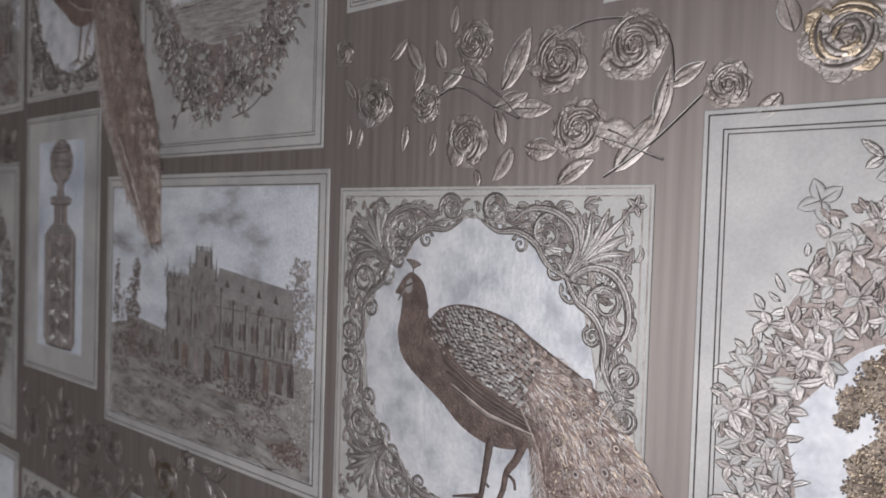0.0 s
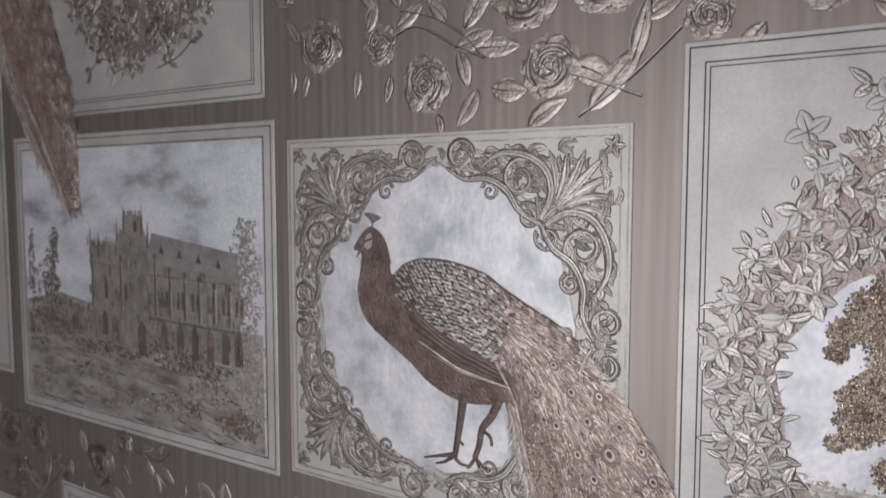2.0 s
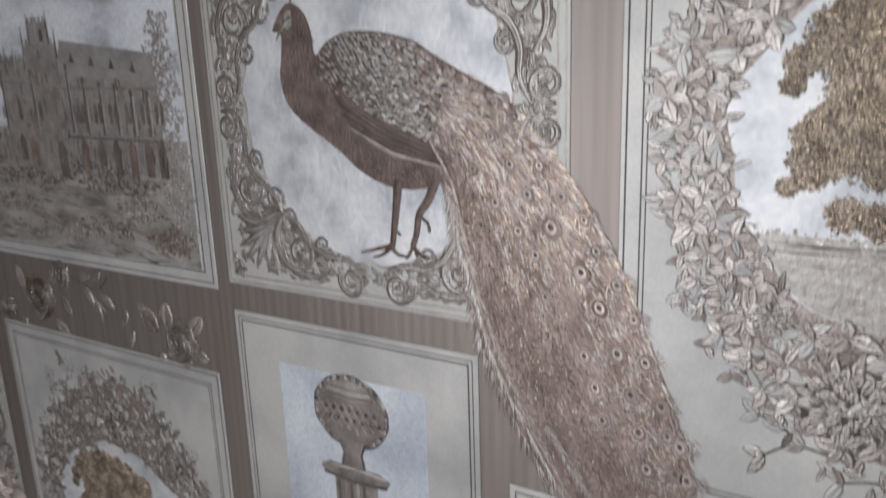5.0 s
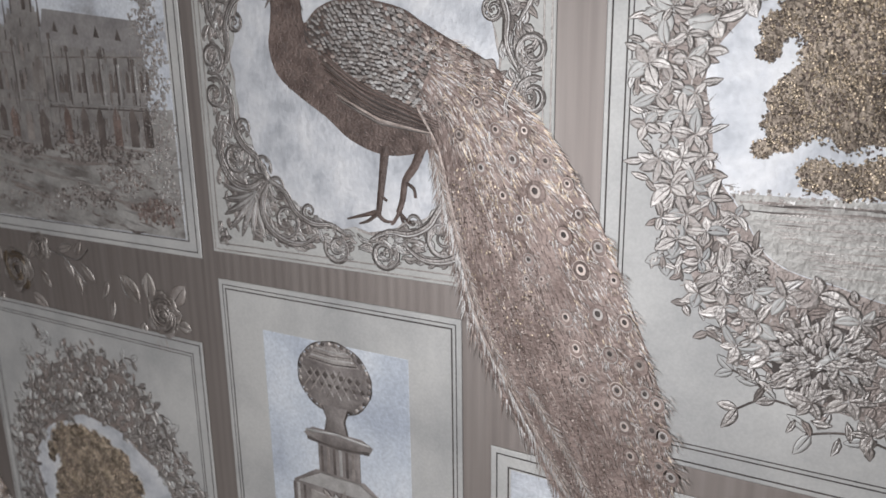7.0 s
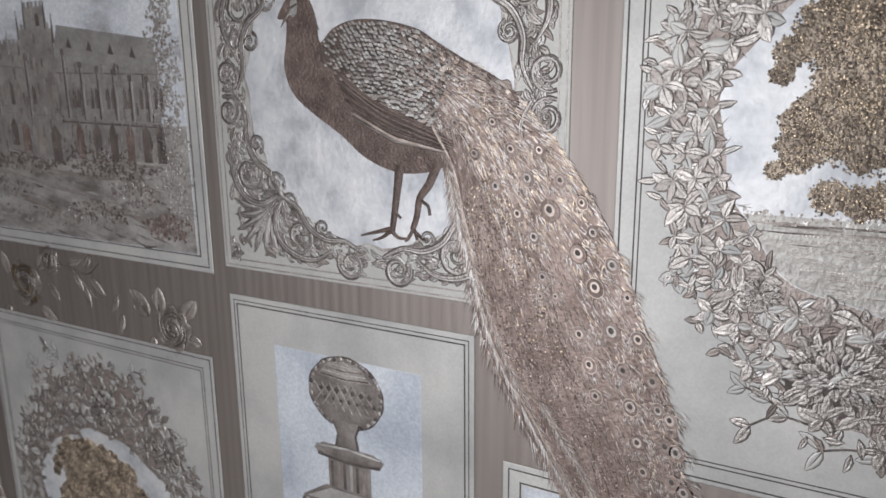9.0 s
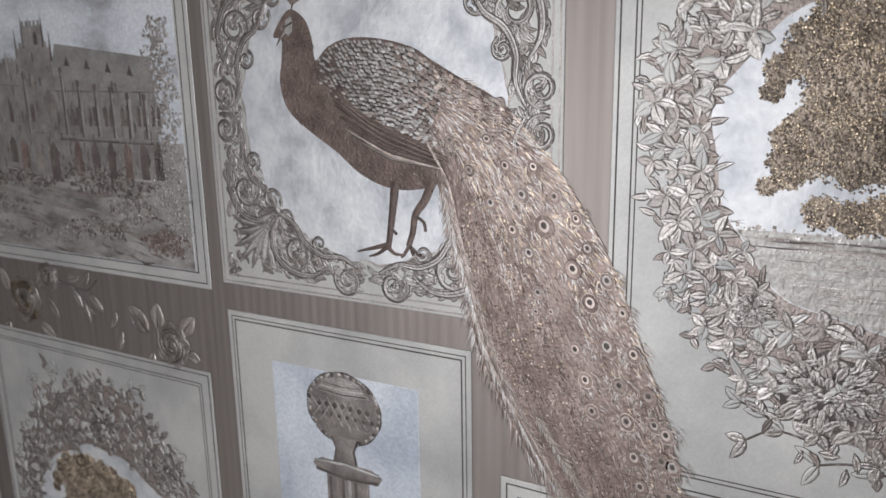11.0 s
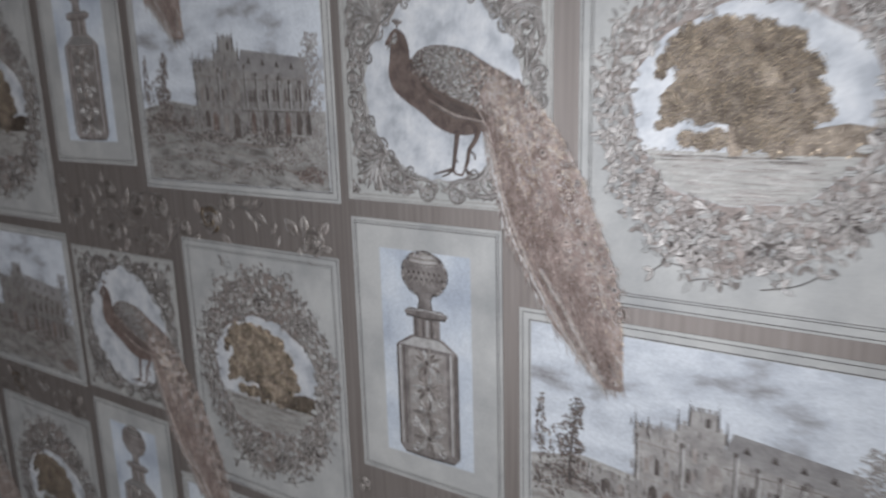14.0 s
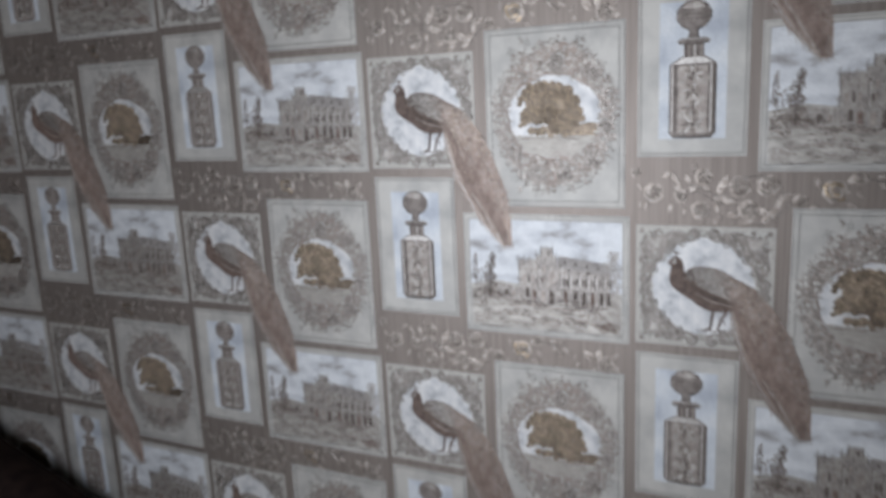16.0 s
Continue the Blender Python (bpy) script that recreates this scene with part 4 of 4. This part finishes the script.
def castle_panel():
    rng = random.Random(21)
    t = thing("manor_panel", "wide printed panel, stone manor under a cloudy sky", "wallpaper panel", "manor panels on the wall")
    framed_mat(t, *CASTLE, 0, ((3.6, 0.8), (10.5, 0.9)))
    x0, y0, x1, y1 = -322, -214, -24, 2
    r = Relief()
    r.plate(x0, y0, x1, y1, 0.4, 0.6, "cloud_sky", 0.3)
    r.object("sky", t, "pale sky with grey-brown clouds")
    r = Relief()
    r.sheet([(x0 + 0.5, y0 + 0.5), (x1 - 0.5, y0 + 0.5), (x1 - 0.5, -130), (-60, -132), (-150, -128), (-226, -124), (-268, -118), (x0 + 0.5, -128)], 0.5, 0.68, "lawn")
    r.object("lawn", t, "sketched pale lawn")
    # paths and beds that sweep down across the lawn
    for pts, wide, tone in ((((-262, -152), (-200, -160), (-130, -168), (-60, -166)), 2.6, "mid"), (((-318, -170), (-240, -168), (-160, -178), (-90, -186)), 2.0, "wash"), (((-160, -196), (-110, -190), (-70, -196), (-30, -206)), 3.4, "mid"), (((-310, -190), (-250, -182), (-190, -190), (-140, -204)), 2.4, "mid"), (((-230, -150), (-170, -152), (-100, -156), (-50, -158)), 3.4, "mid")):
        r = Relief()
        r.tube(curve_through(pts, 6), lambda s: 0.4 + wide * (0.6 + 0.4 * math.sin(s * 21)) * math.sin(math.pi * s), 0.66, 0.15, tone)
        r.object("path", t)
    r = Relief()
    for k in range(200):
        y = -146 - 66 * rng.random()
        x = rng.uniform(x0 + 2, x1 - 26)
        length = rng.uniform(4, 22)
        slope = -0.12 + 0.25 * (x + 320) / 300 * (0.3 if y > -170 else -0.4)
        r.tube([(x, y), (x + length * 0.5, y + slope * length * 0.5 + rng.uniform(-1, 1)), (x + length, max(y + slope * length, y0 + 2))], lambda s: 0.25 + 0.9 * math.sin(math.pi * s), 0.66, 0.3, rng.choice(["mid", "wash", "wash", "light", "light", "meadow", "meadow", "dark"]), ((-1, 0), (0, 1), (1, 0)))
    tagged(r.object("grass", t, "fine strokes of grass and paths"), kind="stuff")
    # the house: entrance block with battlements and pinnacles, and a long buttressed wing
    r = Relief()
    r.sheet([(-148, -156), (-47, -154), (-47, -97), (-148, -85)], 0.6, 0.95, "stone")
    r.sheet([(-150, -86), (-46, -98), (-49, -76), (-142, -64)], 0.6, 1.0, "roof")
    r.sheet([(-222, -150), (-148, -158), (-148, -72), (-222, -76)], 0.6, 1.05, "stone")
    r.sheet([(-186, -156), (-148, -158), (-148, -66), (-186, -66)], 0.6, 1.2, "stone")
    r.sheet([(-176, -68), (-155, -68), (-155, -51), (-176, -51)], 0.6, 1.15, "stone")
    r.sheet([(-268, -152), (-222, -152), (-222, -130), (-245, -126), (-268, -129)], 0.6, 0.9, "stone")
    for k in range(13):
        x = -222 + k * 5.7
        r.plate(x, -76 if x < -186 else -67, x + 3, -72 if x < -186 else -62, 0.7, 1.25, "stone", 0.2)
    for k in range(5):
        r.plate(-176 + k * 4.5, -52, -173.6 + k * 4.5, -47.5, 0.7, 1.25, "roof", 0.2)
    house = r.object("manor", t, "grey stone walls and long roof")
    for x, y, hgt in ((-222, -76, 18), (-211, -74, 11), (-200, -74, 11), (-186, -66, 16), (-177, -56, 14), (-154, -56, 14), (-147, -66, 12), (-168, -52, 9)):
        r = Relief()
        r.dome([(x - 1.2, y - 10), (x + 1.2, y - 10), (x + 1.0, y), (x, y + hgt), (x - 1.0, y)], 0.9, 0.4, "ink" if int(x) % 4 else "roof")
        r.object("pinnacle", house)
    for k, (x, top, foot) in enumerate(((-140, -81, -127), (-123, -90, -128), (-106, -93, -128), (-90, -95, -128), (-74, -99, -128), (-58, -100, -128), (-183, -84, -126), (-221, -84, -126))):
        r = Relief()
        r.plate(x, foot, x + 1.5, top, 0.9, 1.35, "ink", 0.2)
        r.plate(x + 1.5, foot, x + 3.6, top - 3, 0.9, 1.3, "light", 0.2)
        r.plate(x - 0.8, top - 3, x + 2.4, top + 1, 0.9, 1.4, "dark", 0.3)
        r.object("buttress", house)
    for k in range(4):
        x, y = -134 + k * 21, -74 - k * 2.6
        r = Relief()
        r.dome([(x, y - 5), (x + 6, y - 6), (x + 3, y + 2)], 0.98, 0.3, "ink")
        r.object("dormer", house)
    r = Relief()
    for y, a, b, tone in ((-127, -148, -47, "light"), (-129.5, -148, -47, "ink"), (-90, -222, -186, "mid"), (-124, -222, -148, "mid"), (-96, -148, -47, "mid")):
        r.tube([(a, y), ((a + b) / 2, y - 1), (b, y - 2)], 0.5, 1.2, 0.2, tone, ((-1, 0), (0, 1), (1, 0)))
    r.object("string_course", house)
    for k in range(6):
        for y, hgt, wide, shift in ((-120, 14, 3.0, 1.0), (-120, 14, 3.0, 6.2), (-155, 26, 7.4, 0.0)):
            s = Relief()
            s.sheet(arch((-133.5, -115, -98.5, -82, -66, -52.5)[k] + shift, y, wide, hgt), 0.9, 1.28, "dark" if hgt == 14 else ("brown", "dark", "ink")[k % 3])
            s.object("window", house)
    for x, y, wide, hgt, tone in ((-162, -160, 10, 29, "ink"), (-163, -120, 15, 26, "wash"), (-209, -148, 8, 20, "ink"), (-196, -152, 9, 22, "brown"), (-213, -118, 4, 16, "mid"), (-204, -118, 4, 16, "ink"), (-196, -118, 4, 16, "mid"), (-178, -118, 4, 15, "ink"), (-173, -98, 4, 14, "mid"), (-164, -64, 4, 9, "ink"), (-178, -154, 8, 22, "mid"), (-252, -148, 9, 14, "ink"), (-236, -148, 6, 13, "mid")):
        s = Relief()
        s.sheet(arch(x, y, wide, hgt), 0.9, 1.26, tone)
        s.object("window", house)
    # short strokes of mixed pale and dark tone scattered over the walls
    r = Relief()
    for k in range(620):
        x, y = rng.uniform(-266, -50), rng.uniform(-148, -68)
        if x < -226 and y > -122 or x > -150 and y > -90:
            continue
        r.tube([(x, y), (x + rng.uniform(-0.5, 0.5), y - rng.uniform(3, 9))], rng.uniform(0.2, 0.7), 1.22, 0.12, rng.choice(["stone", "light", "mid", "ink", "wash", "mid", "dark"]), ((-1, 0), (0, 1), (1, 0)))
    tagged(r.object("wall_strokes", t, "fine pale and dark strokes on the stone"), kind="stuff")
    r = Relief()
    r.tube([(-283, -150), (-281, -110), (-276, -66)], lambda s: 2.2 - 1.6 * s, 0.66, 0.8, "dark")
    for x, y, rx, ry, c in ((-276, -72, 7, 9, 40), (-280, -90, 12, 11, 70), (-282, -112, 13, 14, 100), (-278, -134, 16, 13, 110), (-300, -120, 14, 26, 60), (-300, -150, 20, 18, 130), (-262, -148, 22, 8, 80), (-312, -96, 5, 30, 60)):
        foliage(r, x, y, rx, ry, c, rng, ["dark", "dark", "mid", "brown", "mid"])
    r.object("dark_tree", t, "tall dark tree beside the house")
    r = Relief()
    for x, y, rx, ry, c in ((-40, -60, 11, 9, 90), (-42, -78, 15, 11, 130), (-40, -96, 15, 13, 140), (-44, -118, 18, 15, 170), (-42, -142, 17, 16, 170), (-42, -164, 18, 12, 110), (-36, -186, 12, 14, 80)):
        foliage(r, x, y, rx, ry, c, rng, ["wash", "light", "wash", "mid", "stone", "stone"], (0.6, 1.5))
    r.object("pale_tree", t, "pale sketched tree at the picture's edge")
    r = Relief()
    for x, y, rx, ry, c, mats in ((-300, -196, 20, 10, 100, ["mid", "wash", "light"]), (-80, -178, 26, 10, 130, ["mid", "brown", "mid", "wash", "light"]), (-120, -192, 34, 8, 120, ["mid", "ink", "wash"]), (-50, -198, 22, 9, 120, ["brown", "brown", "train", "mid"]), (-200, -160, 44, 7, 170, ["dark", "mid", "ink", "wash"]), (-100, -162, 44, 6, 150, ["dark", "ink", "mid", "wash"]), (-120, -152, 50, 8, 190, ["dark", "ink", "wash", "mid", "ink"]), (-230, -180, 40, 9, 100, ["light", "mid", "ink", "wash"]), (-180, -200, 60, 7, 120, ["mid", "light", "wash"])):
        foliage(r, x, y, rx, ry, c, rng, mats)
    tagged(r.object("shrubbery", t, "low shrubs in umber and grey"), kind="stuff")
    return t


# the rose band
def rose(t, x, y, rad, rng, top="petal", w0=0.3):
    r = Relief()
    outer = []
    n = 16
    ph = rng.random() * 6.28
    r.dome([(x + rad * 1.02 * (1 + 0.08 * math.sin(5 * a + ph)) * math.cos(a), y + rad * 1.02 * (1 + 0.08 * math.sin(5 * a + ph)) * math.sin(a)) for a in [2 * math.pi * i / n for i in range(n)]], 0.05, 0.25, "rose")
    for k, (count, d, length, wide) in enumerate(((7, 0.40, 0.66, 0.78), (6, 0.26, 0.52, 0.7), (5, 0.14, 0.38, 0.5))):
        for i in range(count):
            a = ph + 2 * math.pi * (i + 0.5 * k) / count + rng.uniform(-0.25, 0.25)
            q = Relief() if k == 0 else r
            q.leaf(x + rad * d * math.cos(a), y + rad * d * math.sin(a), a + rng.uniform(-0.5, 0.5), rad * length * rng.uniform(0.85, 1.12), rad * wide * rng.uniform(0.8, 1.1), w0 + 0.22 * k, 0.6, rng.choice([top, "rose", "rose", "rose", "wash"]), "ink", bend=rng.uniform(-0.7, 0.7), grow=0.4, n=6, tip=0.45)
            if k == 0:
                outer.append(q)
    for k in (0.80, 0.62, 0.46, 0.32, 0.2):
        for part_ in range(3):
            line = spiral(x + rng.uniform(-0.05, 0.05) * rad, y + rng.uniform(-0.05, 0.05) * rad, rad * k, ph + k * 9 + part_ * 2.1 + rng.uniform(-0.3, 0.3), 0.27, 1, 7, 0.86)
            r.tube(line, lambda s: 0.2 + rad * 0.06 * math.sin(math.pi * s), w0 + 0.95 + (0.8 - k) * 0.5, 0.35, rng.choice([top, "rose", "rose"]))
            r.tube([(p[0] * 0.93 + x * 0.07, p[1] * 0.93 + y * 0.07) for p in line], lambda s: 0.12 + rad * 0.06 * math.sin(math.pi * s), w0 + 1.0 + (0.8 - k) * 0.5, 0.1, "ink", ((-1, 0), (0, 1), (1, 0)))
    core = r.object("rose", t)
    for q in outer:
        q.object("petal", core)


def stem(r, pts):
    line = curve_through(pts, 5)
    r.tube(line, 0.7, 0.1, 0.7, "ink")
    # thin pale line shifted up and left: a highlight drawn in colour
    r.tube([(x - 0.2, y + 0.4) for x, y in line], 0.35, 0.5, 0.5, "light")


def rose_spray():
    rng = random.Random(33)
    t = thing("rose_spray", "embossed pearl roses and leaves on taupe paper", "wallpaper motif", "rose sprays on the wall")
    for pts in (((90, 70), (112, 64), (132, 52), (146, 38)), ((75, 50), (100, 60), (125, 48), (146, 38)), ((150, 66), (185, 86), (228, 78), (236, 50)), ((180, 30), (206, 22), (232, 12)), ((345, 84), (366, 80), (388, 78), (402, 88)), ((370, 80), (384, 70), (396, 60)), ((200, 4), (225, 20), (250, 42))):
        r = Relief()
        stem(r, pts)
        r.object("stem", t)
    for x, y, rad, top in ((30, 57, 17, "rose"), (76, 52, 12, "rose"), (108, 27, 16, "rose"), (184, 30, 16, "rose"), (112, 85, 14, "rose"), (170, 68, 18, "rose"), (214, 70, 18, "rose"), (0, 93, 10, "rose"), (311, 62, 19, "gold"), (262, 46, 11, "rose"), (345, 84, 12, "rose"), (475, 49, 17, "rose")):
        rose(t, x, y, rad, rng, top)
    leaves = [(133, 54, 1.1, 40, 13), (127, 45, 0.3, 26, 10), (140, 44, -0.05, 28, 11), (130, 44, -1.3, 22, 9), (142, 22, -2.2, 24, 10), (150, 22, -0.1, 22, 12), (172, 0, 0.5, 26, 10), (196, 30, -0.5, 26, 15), (205, 6, 0.85, 42, 13), (226, 26, 1.35, 34, 8),
              (60, 92, -1.0, 22, 9), (66, 60, 1.2, 20, 8), (88, 60, 0.6, 22, 9), (90, 72, 1.9, 20, 9), (60, 40, -1.7, 18, 7), (12, 60, 2.2, 18, 7), (6, 44, -1.6, 16, 6), (20, 40, -1.9, 16, 6), (44, 82, 0.7, 20, 8), (84, 34, -1.8, 16, 6), (122, 60, 2.4, 18, 8), (96, 92, 1.4, 18, 8), (240, 92, 0.9, 24, 10), (232, 48, 0.5, 22, 8), (116, 10, -1.4, 12, 5),
              (286, 40, -2.4, 18, 9), (290, 66, 1.9, 20, 10), (328, 74, 0.9, 20, 10), (326, 44, -0.5, 22, 10), (340, 66, -0.9, 18, 8), (366, 84, 0.3, 18, 6), (372, 76, -0.9, 16, 6), (386, 82, 0.9, 14, 6), (392, 76, -0.7, 20, 7), (384, 68, -1.3, 18, 6),
              (420, 66, -2.1, 16, 6), (424, 52, -1.8, 16, 6), (452, 54, 2.35, 26, 15), (462, 58, 1.5, 20, 14), (486, 58, 0.8, 20, 13), (470, 34, -1.5, 16, 13), (456, 40, -2.2, 14, 8), (490, 44, -0.2, 12, 9)]
    for x, y, a, length, wide in leaves:
        r = Relief()
        r.leaf(x, y, a, length, wide, 0.12, 0.6, rng.choice(["rose", "rose", "mid", "rose"]), "ink", bend=rng.uniform(-0.5, 0.5), grow=0.3, n=8)
        rim = [(x + length * (0.06 + 0.88 * k / 6) * math.cos(a) - 0.44 * wide * math.sin(math.pi * k / 6) * math.sin(a), y + length * (0.06 + 0.88 * k / 6) * math.sin(a) + 0.44 * wide * math.sin(math.pi * k / 6) * math.cos(a)) for k in range(7)]
        r.tube(rim, lambda s: 0.1 + 0.2 * math.sin(math.pi * s), 0.4, 0.2, "light", ((-1, 0), (0, 1), (1, 0)))
        for k in range(3):
            s = 0.3 + k * 0.17
            for sd in (-1, 1):
                barb(r, x + length * s * math.cos(a), y + length * s * math.sin(a), a + sd * 0.6, wide * 0.5, 0.16, 0.75, 0.3, "wash")
        r.object("leaf", t)
    return t


# ---- lay the pictures over the wall in a half-drop repeat ----
REF_Z = 1.55
VIEW = (-1560, -1420, 1120, 330)
SPRAY = (-15, 0, 505, 118)
for make, rect in ((bird_panel, (0, -370, 300, 0)), (castle_panel, CASTLE), (wreath_panel, WREATH), (bottle_panel, BOTTLE), (rose_spray, SPRAY)):
    first = None
    for j in range(-2, 6):
        for k in range(-4, 4):
            du, dv = k * PERIOD + j * PERIOD // 2, -j * ROW
            if rect[2] + du < VIEW[0] or rect[0] + du > VIEW[2] or rect[3] + dv < VIEW[1] or rect[1] + dv > VIEW[3]:
                continue
            m = Matrix.Translation((du / 1000, 0, REF_Z + dv / 1000))
            if first is None:
                first = make()
                first.matrix_world = m
            else:
                copy_thing(first, m)


# ---- the dark seat that stands against the wall ----
def soft_part(name, x0, y0, z0, x1, y1, z1, parent, bev, slope=0.0):
    ob = box_part(name, x0, y0, z0, x1, y1, z1, "fabric", parent, 0)
    bm = bmesh.new()
    bm.from_mesh(ob.data)
    for v in bm.verts:
        if v.co.z > (z0 + z1) / 2:
            v.co.z -= slope * (v.co.x - x0)
    bmesh.ops.bevel(bm, geom=bm.edges[:], offset=bev, segments=5, affect="EDGES", profile=0.5)
    for v in bm.verts:
        v.co += Vector((0, 0, 0.012 * noise.noise(v.co * 9)))
    bm.to_mesh(ob.data)
    bm.free()
    ob.data.polygons.foreach_set("use_smooth", [True] * len(ob.data.polygons))
    return ob


seat = thing("armchair", "low dark brown upholstered armchair against the papered wall", "armchair", "")
soft_part("backrest", -2.1, -0.17, 0.25, -0.86, -0.02, 0.86, seat, 0.06, 0.36)
soft_part("seat", -2.0, -0.72, 0.10, -0.98, -0.18, 0.32, seat, 0.05)
for x, y in ((-1.95, -0.68), (-1.03, -0.68), (-1.95, -0.22), (-1.03, -0.22)):
    box_part("leg", x - 0.02, y - 0.02, 0, x + 0.02, y + 0.02, 0.11, "boards", seat)
